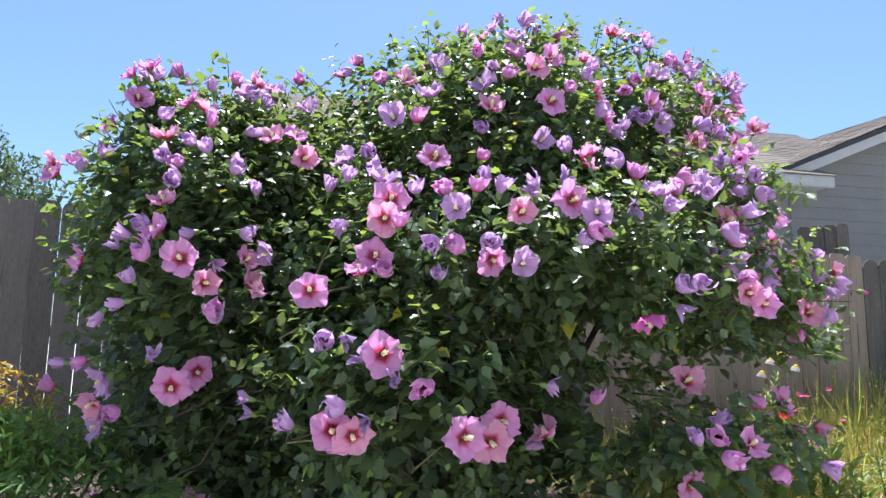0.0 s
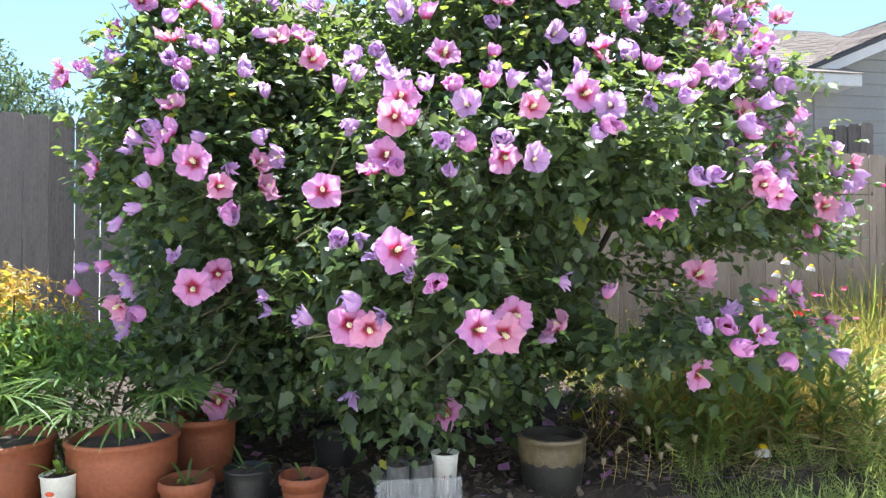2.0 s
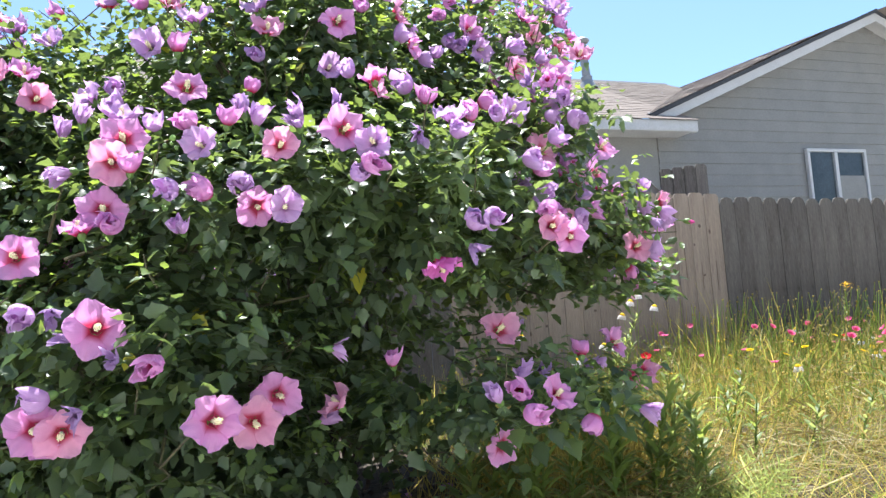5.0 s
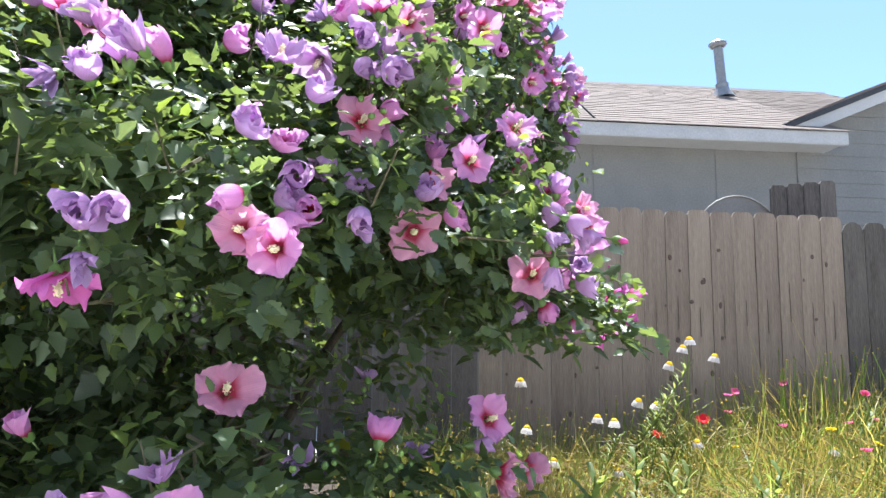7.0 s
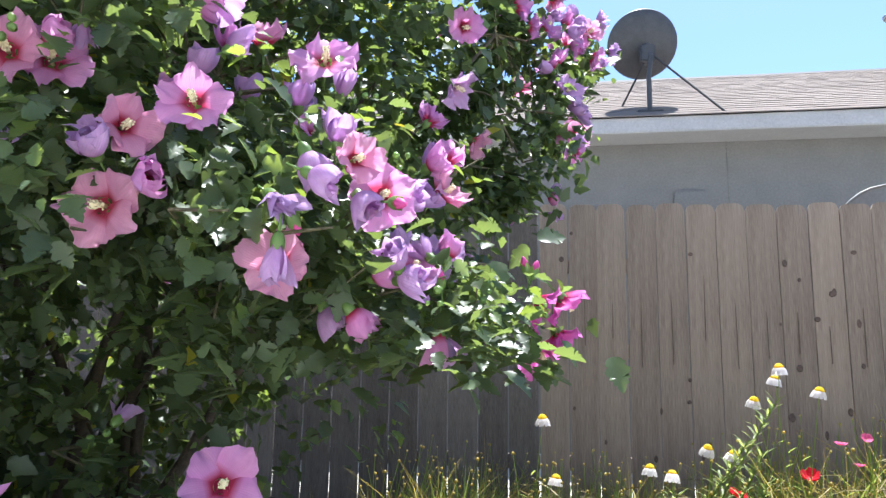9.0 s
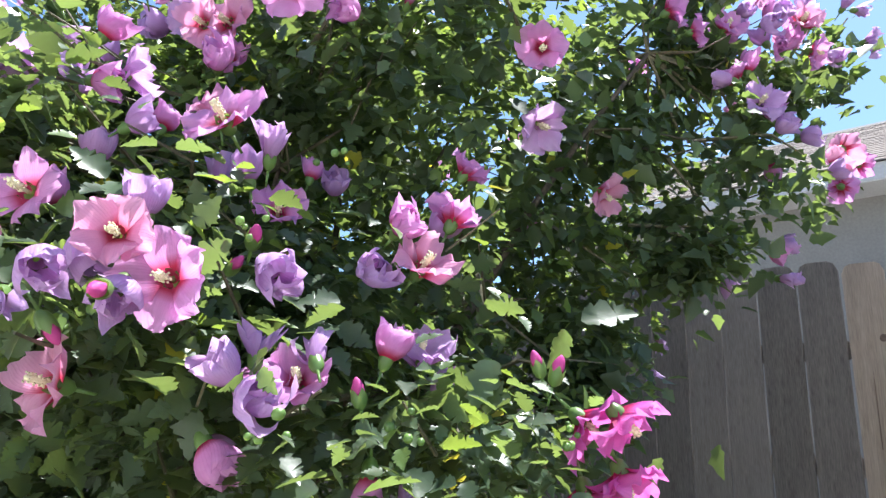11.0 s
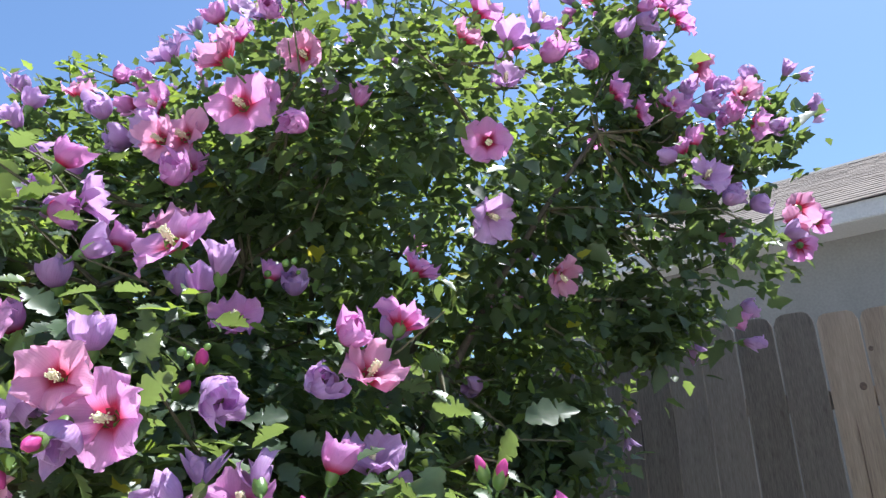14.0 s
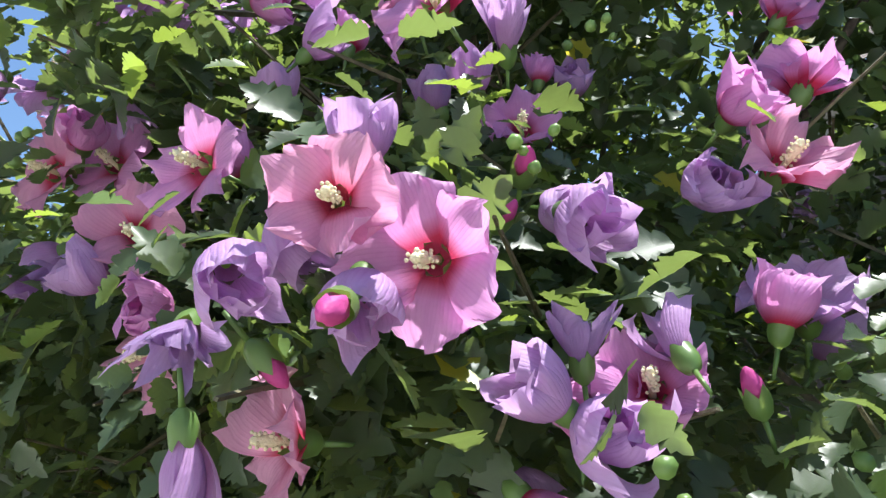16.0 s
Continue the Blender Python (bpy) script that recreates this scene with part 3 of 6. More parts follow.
LEFT_LOW_A = [
    ("C", -0.35, 2.40, 1.39), ("L", 1.80, 2.11, 1.36), ("O", 0.48, 2.13, 1.36), ("L", 0.68, 2.03, 1.35), ("S", -0.55, 2.55, 1.32),
    ("O", 0.89, 2.13, 1.32), ("S", 0.05, 2.42, 1.32), ("L", -0.29, 2.36, 1.31), ("O", -0.16, 2.34, 1.31), ("L", 1.76, 2.12, 1.30),
    ("L", 0.50, 2.06, 1.29), ("L", 1.73, 1.90, 1.28), ("S", 0.43, 2.08, 1.28), ("O", 0.25, 2.81, 1.27), ("C", 0.71, 2.02, 1.27),
    ("L", 1.78, 2.02, 1.26), ("L", 1.53, 1.90, 1.24), ("S", -0.08, 2.34, 1.23), ("L", 1.47, 1.91, 1.22), ("S", 0.07, 2.43, 1.22),
    ("S", 1.73, 1.93, 1.21), ("S", 1.79, 1.94, 1.18), ("C", -0.34, 2.37, 1.16), ("V", 1.46, 1.91, 1.16), ("L", -0.06, 2.35, 1.13),
    ("G", 1.39, 1.99, 1.13), ("C", -0.43, 2.43, 1.13), ("L", -0.03, 2.37, 1.10), ("V", 0.38, 1.97, 1.06), ("L", 0.33, 1.99, 1.05),
]
LEFT_LOW_B = [
    ("O", 0.50, 1.90, 1.00), ("V", 0.45, 1.92, 0.98), ("R", 1.65, 2.22, 0.97), ("V", -0.25, 2.36, 0.96), ("C", -0.48, 2.49, 0.96),
    ("C", -0.60, 2.64, 0.94), ("O", -0.10, 2.47, 0.92), ("V", 0.55, 1.89, 0.92), ("L", 0.64, 1.89, 0.91), ("V", 1.10, 2.15, 0.90),
    ("S", -0.40, 2.44, 0.90), ("C", 1.26, 2.16, 0.88), ("O", -0.17, 2.37, 0.87), ("L", 0.40, 1.92, 0.85), ("V", 0.10, 2.23, 0.84),
    ("C", -0.68, 2.81, 0.83), ("V", 1.60, 1.93, 0.82), ("V", 0.47, 1.90, 0.81), ("S", -0.45, 2.51, 0.81), ("V", 0.11, 2.24, 0.79),
    ("L", -0.36, 2.45, 0.79), ("O", 0.94, 2.14, 0.78), ("C", 0.25, 2.04, 0.77), ("R", 0.36, 1.96, 0.77), ("L", 1.57, 1.88, 0.76),
    ("R", 0.42, 1.93, 0.76), ("R", 0.76, 1.93, 0.75), ("S", 1.66, 1.86, 0.73), ("R", 0.87, 2.01, 0.73), ("S", -0.44, 2.53, 0.73),
]
LEFT_LOW_C = [
    ("C", 1.50, 1.87, 0.73), ("S", 1.11, 2.20, 0.72), ("L", 1.57, 1.86, 0.70), ("C", 1.08, 2.33, 0.66), ("O", 1.58, 2.10, 0.56),
    ("V", 0.37, 2.06, 0.54), ("O", -0.12, 2.63, 0.42), ("O", 0.74, 2.45, 0.38), ("L", 1.36, 3.16, 0.17), ("L", 1.33, 3.11, 0.10),
]
RIGHT_HIGH_A = [
    ("C", 2.82, 3.94, 2.95), ("S", 2.84, 4.04, 2.84), ("S", 1.82, 3.14, 2.76), ("L", 2.77, 3.96, 2.72), ("S", 2.72, 3.74, 2.69),
    ("L", 2.78, 4.23, 2.52), ("C", 2.48, 3.08, 2.50), ("L", 2.76, 4.18, 2.49), ("B", 2.53, 3.15, 2.48), ("L", 2.41, 3.10, 2.48),
    ("L", 2.66, 3.79, 2.48), ("L", 2.85, 4.22, 2.48), ("B", 2.60, 3.21, 2.47), ("L", 2.49, 3.12, 2.46), ("S", 2.12, 2.93, 2.46),
    ("S", 2.68, 3.46, 2.46), ("S", 2.39, 3.00, 2.43), ("L", 2.65, 3.56, 2.41), ("S", 2.62, 3.26, 2.40), ("L", 2.30, 3.26, 2.38),
    ("C", 3.10, 4.72, 2.75), ("S", 2.35, 2.88, 2.37), ("S", 2.64, 3.37, 2.36), ("S", 2.94, 4.37, 2.53), ("S", 2.56, 3.27, 2.35),
    ("S", 2.77, 3.87, 2.32), ("S", 2.93, 4.30, 2.47), ("L", 2.31, 2.84, 2.30), ("L", 2.15, 3.18, 2.30), ("S", 2.16, 2.85, 2.29),
]
RIGHT_HIGH_B = [
    ("S", 2.26, 2.99, 2.28), ("S", 2.58, 3.43, 2.28), ("S", 1.86, 2.83, 2.21), ("S", 2.83, 3.93, 2.21), ("L", 2.93, 4.15, 2.36),
    ("C", 2.31, 3.13, 2.17), ("L", 2.84, 3.88, 2.17), ("L", 2.88, 4.00, 2.27), ("L", 2.94, 4.67, 2.09), ("L", 2.90, 4.00, 2.09),
    ("S", 2.90, 3.95, 2.08), ("R", 2.97, 4.83, 2.25), ("L", 2.91, 4.09, 2.08), ("L", 2.26, 3.00, 2.07), ("S", 2.35, 2.72, 2.07),
    ("S", 3.00, 4.97, 2.23), ("S", 2.57, 3.34, 2.06), ("R", 2.07, 2.81, 2.03), ("O", 2.29, 2.81, 2.03), ("S", 2.89, 4.02, 2.12),
    ("L", 2.09, 2.60, 2.01), ("R", 2.05, 2.76, 2.01), ("L", 2.93, 4.02, 2.01), ("S", 2.96, 4.79, 2.09), ("L", 2.37, 2.92, 2.00),
    ("R", 2.95, 4.77, 2.17), ("S", 1.97, 2.88, 2.00), ("L", 2.95, 4.21, 2.06), ("S", 2.06, 4.06, 1.91), ("L", 2.12, 2.53, 1.90),
]
RIGHT_HIGH_C = [
    ("L", 2.87, 4.16, 1.98), ("S", 2.54, 3.37, 1.88), ("C", 1.92, 2.50, 2.00), ("C", 1.90, 2.45, 1.99), ("S", 2.20, 2.75, 1.80),
    ("S", 2.17, 2.60, 1.79), ("S", 2.57, 3.63, 1.78), ("L", 2.84, 4.31, 1.77), ("L", 2.00, 2.35, 1.77), ("L", 2.16, 3.03, 1.77),
    ("L", 2.13, 2.76, 1.90), ("L", 2.17, 3.10, 1.75), ("L", 2.14, 2.54, 1.74), ("L", 2.18, 2.64, 1.74), ("S", 2.52, 3.15, 1.73),
    ("L", 2.83, 4.23, 1.73), ("L", 1.96, 2.61, 1.83), ("L", 1.95, 2.38, 1.83), ("L", 2.21, 2.56, 1.70), ("S", 1.81, 2.33, 1.70),
    ("O", 2.39, 2.65, 1.69), ("L", 2.15, 2.82, 1.69), ("S", 2.05, 2.46, 1.81), ("L", 2.65, 4.33, 1.68), ("C", 2.82, 4.36, 1.67),
    ("L", 1.95, 2.52, 1.67), ("L", 1.91, 2.26, 1.66), ("L", 2.02, 2.43, 1.78), ("L", 2.29, 2.78, 1.65), ("C", 2.40, 2.74, 1.65),
]
RIGHT_HIGH_D = [
    ("L", 2.16, 2.55, 1.64), ("V", 2.00, 2.40, 1.62), ("L", 1.98, 2.33, 1.61), ("S", 2.30, 2.85, 1.59), ("R", 1.96, 2.38, 1.59),
    ("R", 1.93, 2.31, 1.58), ("S", 2.60, 3.02, 1.55), ("L", 2.55, 3.03, 1.54), ("L", 2.24, 3.69, 1.54), ("L", 2.14, 2.50, 1.53),
    ("O", 2.22, 2.43, 1.50), ("L", 2.57, 2.90, 1.50), ("V", 2.48, 4.20, 1.48), ("L", 1.87, 2.33, 1.46), ("B", 2.47, 2.67, 1.43),
    ("S", 2.10, 2.39, 1.43), ("L", 2.46, 2.50, 1.42), ("S", 2.58, 2.93, 1.42), ("V", 2.38, 4.38, 1.41), ("L", 2.52, 2.87, 1.41),
]
RIGHT_LOW_A = [
    ("L", 1.89, 2.33, 1.40), ("L", 2.42, 2.44, 1.39), ("L", 2.48, 2.69, 1.39), ("C", 1.89, 2.63, 1.38), ("B", 2.45, 2.65, 1.38),
    ("S", 2.50, 2.45, 1.37), ("L", 2.53, 2.66, 1.37), ("L", 2.08, 2.36, 1.37), ("L", 2.45, 2.38, 1.33), ("S", 2.57, 2.95, 1.33),
    ("L", 2.14, 2.41, 1.33), ("L", 2.61, 2.82, 1.32), ("O", 2.54, 2.51, 1.32), ("B", 2.78, 2.99, 1.32), ("L", 2.51, 2.46, 1.31),
    ("B", 2.80, 3.01, 1.31), ("C", 2.60, 2.69, 1.30), ("V", 2.54, 2.63, 1.30), 
    ("R", 2.06, 2.43, 1.29), ("V", 2.39, 2.37, 1.29), ("B", 2.59, 2.40, 1.28), ("L", 1.83, 2.10, 1.28),
    ("L", 2.54, 3.03, 1.28), ("L", 2.56, 2.58, 1.24), ("B", 2.41, 2.42, 1.26), ("B", 2.62, 2.76, 1.24),
]
RIGHT_LOW_B = [
    ("S", 2.56, 2.69, 1.22), ("C", 2.41, 2.36, 1.21), ("G", 2.86, 3.08, 1.19), ("L", 2.48, 2.67, 1.19), ("R", 2.37, 2.46, 1.19),
    ("G", 2.80, 3.07, 1.18), ("L", 2.54, 2.64, 1.18), ("L", 2.37, 2.69, 1.13), ("L", 2.44, 2.64, 1.12),
    ("G", 2.84, 3.11, 1.10), ("C", 2.59, 2.82, 1.09), ("C", 2.58, 2.90, 1.08), ("G", 2.79, 3.09, 1.07), ("V", 1.96, 2.68, 0.97),
    ("O", 2.29, 2.52, 0.86), ("L", 2.00, 2.25, 0.85), ("V", 1.82, 2.23, 0.81), ("V", 2.09, 2.38, 0.76), ("C", 2.25, 2.63, 0.74),
    ("S", 2.27, 2.34, 0.72), ("S", 2.39, 2.61, 0.68), ("L", 1.81, 1.89, 0.66), ("C", 2.02, 2.00, 0.64),
]
TOP_FRONT_A = [
    ("C", -0.47, 2.82, 2.16), ("L", -0.41, 2.87, 2.17), ("C", -0.35, 2.92, 2.23), ("S", -0.18, 2.60, 1.97), ("C", -0.15, 2.73, 2.10),
    ("C", -0.08, 2.87, 2.20), ("V", 0.05, 2.76, 2.07), ("L", 0.17, 3.24, 2.36), ("L", 0.54, 2.74, 2.20), ("L", 0.93, 2.58, 2.29),
    ("S", 0.95, 2.51, 2.10), ("L", 0.94, 2.47, 1.92), ("S", 0.58, 2.57, 1.97), ("S", 0.73, 2.59, 2.09), ("S", 0.51, 2.25, 1.64),
    ("C", 0.02, 2.60, 1.88), ("C", -0.13, 2.54, 1.87), ("L", -0.18, 2.48, 1.78), ("L", -0.21, 2.44, 1.68), ("S", -0.31, 2.54, 1.81),
    ("L", -0.59, 2.78, 1.77), ("L", -0.64, 2.81, 1.74), ("S", -0.83, 2.96, 1.78), ("L", -0.71, 2.87, 1.75), ("S", -0.25, 2.40, 1.52),
    ("L", -0.31, 2.42, 1.45), ("V", -0.41, 2.46, 1.36), ("S", 0.13, 2.45, 1.35), ("O", 0.26, 2.13, 1.22), ("L", 0.81, 2.04, 1.56),
]
TOP_FRONT_B = [
    ("V", -0.05, 2.36, 1.31), ("L", -0.33, 2.40, 1.23), ("C", 1.00, 2.49, 2.19), ("L", 1.03, 2.47, 2.14), ("S", 1.24, 2.48, 2.26),
    ("S", 1.15, 2.45, 2.18), ("L", 1.31, 2.45, 2.09), ("S", 0.97, 2.48, 1.99), ("L", 1.46, 2.51, 2.00), ("S", 1.89, 2.82, 2.36),
    ("L", 2.00, 2.88, 2.47), ("L", 1.74, 2.81, 2.15), ("L", 1.69, 2.71, 2.05), ("L", 1.80, 2.80, 2.12), ("S", 1.90, 2.81, 2.12),
    ("V", 1.82, 2.20, 1.77), ("L", 1.63, 2.16, 1.71), ("S", 1.95, 2.22, 1.84), ("L", 1.89, 2.17, 1.77), ("L", 1.94, 2.17, 1.69),
    ("L", 1.98, 2.21, 1.65), ("S", 1.75, 2.16, 1.68), ("S", 1.48, 2.00, 1.58), ("L", 1.84, 2.06, 1.53), ("V", 1.36, 1.97, 1.53),
    ("V", 1.01, 1.99, 1.54), ("L", 1.15, 1.96, 1.37), ("L", 0.85, 1.99, 1.38), ("S", 0.96, 2.00, 1.29), ("L", 0.77, 2.03, 1.33),
]
TOP_FRONT_C = [
    ("L", 1.93, 2.11, 1.29),
]
FLOWERS = LEFT_HIGH_A + LEFT_HIGH_B + LEFT_LOW_A + LEFT_LOW_B + LEFT_LOW_C + RIGHT_HIGH_A + RIGHT_HIGH_B + RIGHT_HIGH_C + RIGHT_HIGH_D + RIGHT_LOW_A + RIGHT_LOW_B + TOP_FRONT_A + TOP_FRONT_B + TOP_FRONT_C
# smaller blooms between them, more towards the top and right
rx = np.random.default_rng(4)
while len(FLOWERS) < 455:
    c, r = LOBES[rx.integers(len(LOBES))]
    d = rx.normal(size=3)
    d /= np.linalg.norm(d)
    p = np.array(c) + d * np.array(r)
    if (p[0] > 2.0 and p[1] > 3.2 and p[2] < 2.15) or (p[0] > 2.25 and p[2] > 1.8 and (p[1] < 3.75 or p[2] < 2.3)) or p[1] > 4.3 or p[0] < -0.55 or p[2] > 3.0 or p[2] < 1.35 or d[1] > 0.5 or (p[0] > 1.45 and p[1] < 3.3 and p[2] < 2.0) or rx.random() > 0.1 + 0.5 * (p[2] - 0.75) + 0.15 * p[0]:
        continue
    if lobe_field(p[None])[0][0] > 0.05 or min(np.linalg.norm(p - np.array(f[1:])) for f in FLOWERS) < 0.085:
        continue
    FLOWERS.append((("L", "S", "C", "L", "V", "S")[rx.integers(6)], *p))
# and on the far side and the crown
while len(FLOWERS) < 505:
    c, r = LOBES[rx.integers(len(LOBES))]
    d = rx.normal(size=3)
    d /= np.linalg.norm(d)
    p = np.array(c) + d * np.array(r)
    if (p[0] > 2.0 and p[1] > 3.2 and p[2] < 2.15) or (p[0] > 2.25 and p[2] > 1.8 and (p[1] < 3.75 or p[2] < 2.3)) or p[2] < 0.9 or p[1] < 3.5 or d[2] < -0.2 or p[0] < -0.6 or lobe_field(p[None])[0][0] > 0.04 or min(np.linalg.norm(p - np.array(f[1:])) for f in FLOWERS) < 0.16:
        continue
    FLOWERS.append((("S", "L", "O", "L", "C")[rx.integers(5)], *p))
base = np.array((1.1, 3.65, BED_Z))
bush = tagged(new("hibiscus_bush"), "large rose of sharon bush covered in pink and lilac flowers", "bush")
bush.location = base
f_pos = np.array([f[1:] for f in FLOWERS])
_, f_out = lobe_field(f_pos)
f_pos = f_pos - f_out * (0.015 + 0.05 * np.clip(f_out[:, 2:3], 0, 1))
f_clear = np.array([{"O": 0.085, "S": 0.08, "R": 0.085, "G": 0.08}.get(f[0], 0.062) for f in FLOWERS])

# ---- leaves on short shoots over the outside of the lobes
def leaf_outline(seed, fine=True):
    """A three-lobed toothed leaf, folded a little along its midrib, 1 long."""
    rnd = random.Random(seed)
    half = [(0.0, 0.0), (0.06, 0.15), (0.13, 0.235), (0.16, 0.205), (0.25, 0.29), (0.29, 0.245), (0.43, 0.40), (0.45, 0.315), (0.53, 0.335), (0.55, 0.25), (0.65, 0.265), (0.67, 0.19), (0.78, 0.19), (0.80, 0.12), (0.90, 0.095), (1.0, 0.0)]
    if not fine:
        half = [(0.0, 0.0), (0.14, 0.24), (0.27, 0.23), (0.43, 0.38), (0.54, 0.26), (0.78, 0.18), (1.0, 0.0)]
    half = [(u, w * rnd.uniform(0.88, 1.12)) for u, w in half]
    mid = [(0.3, 0.0), (0.62, 0.0)]
    zf = lambda u, w: 0.32 * abs(w) - 0.16 * u * u + 0.06 * math.sin(9 * u) * w
    v = [(u, w, zf(u, w)) for u, w in half] + [(u, -w, zf(u, w)) for u, w in half[1:-1]] + [(u, 0, zf(u, 0)) for u, _ in mid]
    L = len(half)
    a, b = len(v) - 2, len(v) - 1
    up = list(range(L))
    dn = [0] + list(range(L, L + L - 2)) + [L - 1]
    f = []
    for side, flip in ((up, False), (dn, True)):
        tri = [(side[0], a, side[1])] + [(side[i], a, side[i + 1]) for i in range(1, L // 2)] + [(side[L // 2], a, b)] + [(side[i], b, side[i + 1]) for i in range(L // 2, L - 1)]
        f += [t[::-1] if flip else t for t in tri]
    return np.array(v), f


def leaf_veins(v):
    return v[:, 0] * 0.9 - 1.05 * np.abs(v[:, 1])


LEAF_V, LEAF_F = leaf_outline(3, False)
FINE_V, FINE_F = leaf_outline(3)
tips, outs = [], []
for c, r in LOBES:
    c, r = np.array(c), np.array(r)
    n = int(1000 * (r[0] * r[1] + r[1] * r[2] + r[0] * r[2]))
    d = rng.normal(size=(n, 3))
    d /= np.linalg.norm(d, axis=1, keepdims=True)
    p = c + d * r * (1.05 - 0.55 * rng.random((n, 1)) ** 1.5)
    tips.append(p)
loose = np.repeat(f_pos - f_out * 0.05, np.where(lobe_field(f_pos)[0] < -0.04, 6, 2), 0)
tips.append(loose + rng.normal(size=loose.shape) * 0.045)
tips = np.concatenate(tips)
inside, outs = lobe_field(tips)
clumps = np.array([noise.noise(Vector(t) * 4.2 + Vector((1, 7, 3))) for t in tips])
keep = ((inside < 0.33) | ((inside < 0.5) & (rng.random(len(tips)) < 0.3))) & ((inside > 0.11) | (clumps > -0.10) | (rng.random(len(tips)) < 0.18)) & (tips[:, 2] > 0.33 + 0.13 * (tips[:, 0] > 1.6)) & (tips[:, 1] < 5.1) & (tips[:, 0] > -0.84)
# far side of the bush is thinner, and a thin place low on its right lets the fence show through
keep &= (tips[:, 1] < 3.9) | (rng.random(len(tips)) < 0.7)
open_side = (tips[:, 0] > 1.7) & (tips[:, 1] > 3.25) & (tips[:, 2] > 1.3)
airy = np.array([noise.noise(Vector(t) * 3.3 + Vector((5, 2, 1))) for t in tips])
keep &= ~open_side | (airy > np.where(tips[:, 2] > 1.8, -0.03, -0.10)) | (rng.random(len(tips)) < 0.15)
behind = (tips[:, 0] > 1.55) & (tips[:, 2] < 1.25) & (tips[:, 1] > 2.7)
keep &= ~behind | (rng.random(len(tips)) < 0.3) | ((tips[:, 0] < 2.45) & (tips[:, 1] < 3.15) & (tips[:, 0] > 1.9) & (tips[:, 2] > 0.72) & (rng.random(len(tips)) < 0.6))
keep &= ~((tips[:, 0] > 1.55) & (tips[:, 2] < 0.68))
keep &= ~((tips[:, 1] < 3.0) & (tips[:, 2] < 0.95)) | (rng.random(len(tips)) < 0.72)
# two openings slant through the low right of the bush, so that the fence shows
OPENINGS = ((1.374, 0.80, 0.436, -0.076, 0.11, 0.14, 0.0), (1.334, 1.06, 0.419, 0.029, 0.06, 0.11, 0.15), (1.90, 0.98, 0.58, 0.01, 0.3, 0.13, 0.4))
for ox, oz, sx_, sz_, rx_, rz_, left in OPENINGS:
    dy = tips[:, 1] - 2.3
    wide = 1 + 0.3 * dy
    thin = ((tips[:, 0] - ox - sx_ * dy) / (rx_ * wide)) ** 2 + ((tips[:, 2] - 0.04 - oz - sz_ * dy) / (rz_ * wide)) ** 2 < 1
    keep &= ~thin | (rng.random(len(tips)) < left)
# and small ones through its crown let the sky show
for cx, cy, cz, gx_, gy_, gz_, wide in ((2.41, 3.39, 2.08, -0.39, 0.49, 0.32, 0.085), (2.52, 3.45, 2.12, -0.34, 0.52, 0.33, 0.05), (2.54, 3.63, 1.87, -0.35, 0.57, 0.24, 0.075), (1.68, 2.95, 1.89, -0.66, 0.33, 0.24, 0.05)):
    to = tips - np.array((cx, cy, cz))
    way = np.array((gx_, gy_, gz_)) / np.linalg.norm((gx_, gy_, gz_))
    off = np.linalg.norm(to - (to @ way)[:, None] * way, axis=1)
    keep &= off > wide * (0.75 + 0.5 * rng.random(len(tips)))
tips, outs = tips[keep], outs[keep]
# shoots differ in reach, which breaks the outline
lump = np.array([noise.noise(Vector(t) * 2.6) for t in tips])
tips = tips + outs * (0.08 * lump - 0.012 * (outs[:, 2] > 0.45) + 0.022 * rng.normal(size=len(tips)))[:, None]
held = (lobe_field(tips)[0] > -0.13) | (tips[:, 2] < 2.2)
tips, outs = tips[held], outs[held]
up_tips = np.where((outs[:, 2] > 0.35) & (lobe_field(tips)[0] < 0.06))[0]
up_tips = up_tips[(tips[up_tips, 0] < 1.8) | (tips[up_tips, 1] > 3.0)]
up_tips = up_tips[:: max(1, len(up_tips) // 55)]
stretch = np.column_stack([rng.normal(size=len(up_tips)) * 0.04, rng.normal(size=len(up_tips)) * 0.04, 0.01 + 0.04 * rng.random(len(up_tips))])
shoot_base, shoot_tip = tips[up_tips] - outs[up_tips] * 0.12, tips[up_tips] + stretch * 0.5
for k in (1.0, 0.6, 0.2):
    tips, outs = np.concatenate([tips, tips[up_tips] + stretch * k]), np.concatenate([outs, outs[up_tips] * 0.3 + np.array((0, 0, 0.8))])
n_tip, per = len(tips), 8
axis = outs * 0.8 + np.array((0, 0, 0.55)) + rng.normal(size=(n_tip, 3)) * 0.3
axis /= np.linalg.norm(axis, axis=1, keepdims=True)
along = rng.random((n_tip, per)) * 0.26
pos = tips[:, None, :] - axis[:, None, :] * along[:, :, None]
ax = np.repeat(axis[:, None, :], per, 1)
side = np.cross(ax, rng.normal(size=(n_tip, per, 3)))
side /= np.linalg.norm(side, axis=2, keepdims=True)
ldir = side * 0.9 + ax * 0.35 + rng.normal(size=(n_tip, per, 3)) * 0.25 + np.array((0, 0, -0.3))
lnor = ax * 0.3 + np.array((0, 0, 0.85)) + rng.normal(size=(n_tip, per, 3)) * 0.45
size = 0.070 * (0.5 + 0.75 * rng.random((n_tip, per))) * (0.55 + along * 2.2)
pos = (pos + ldir * 0.014).reshape(-1, 3)
ldir, lnor, size, along = ldir.reshape(-1, 3), lnor.reshape(-1, 3), size.ravel(), along.ravel()
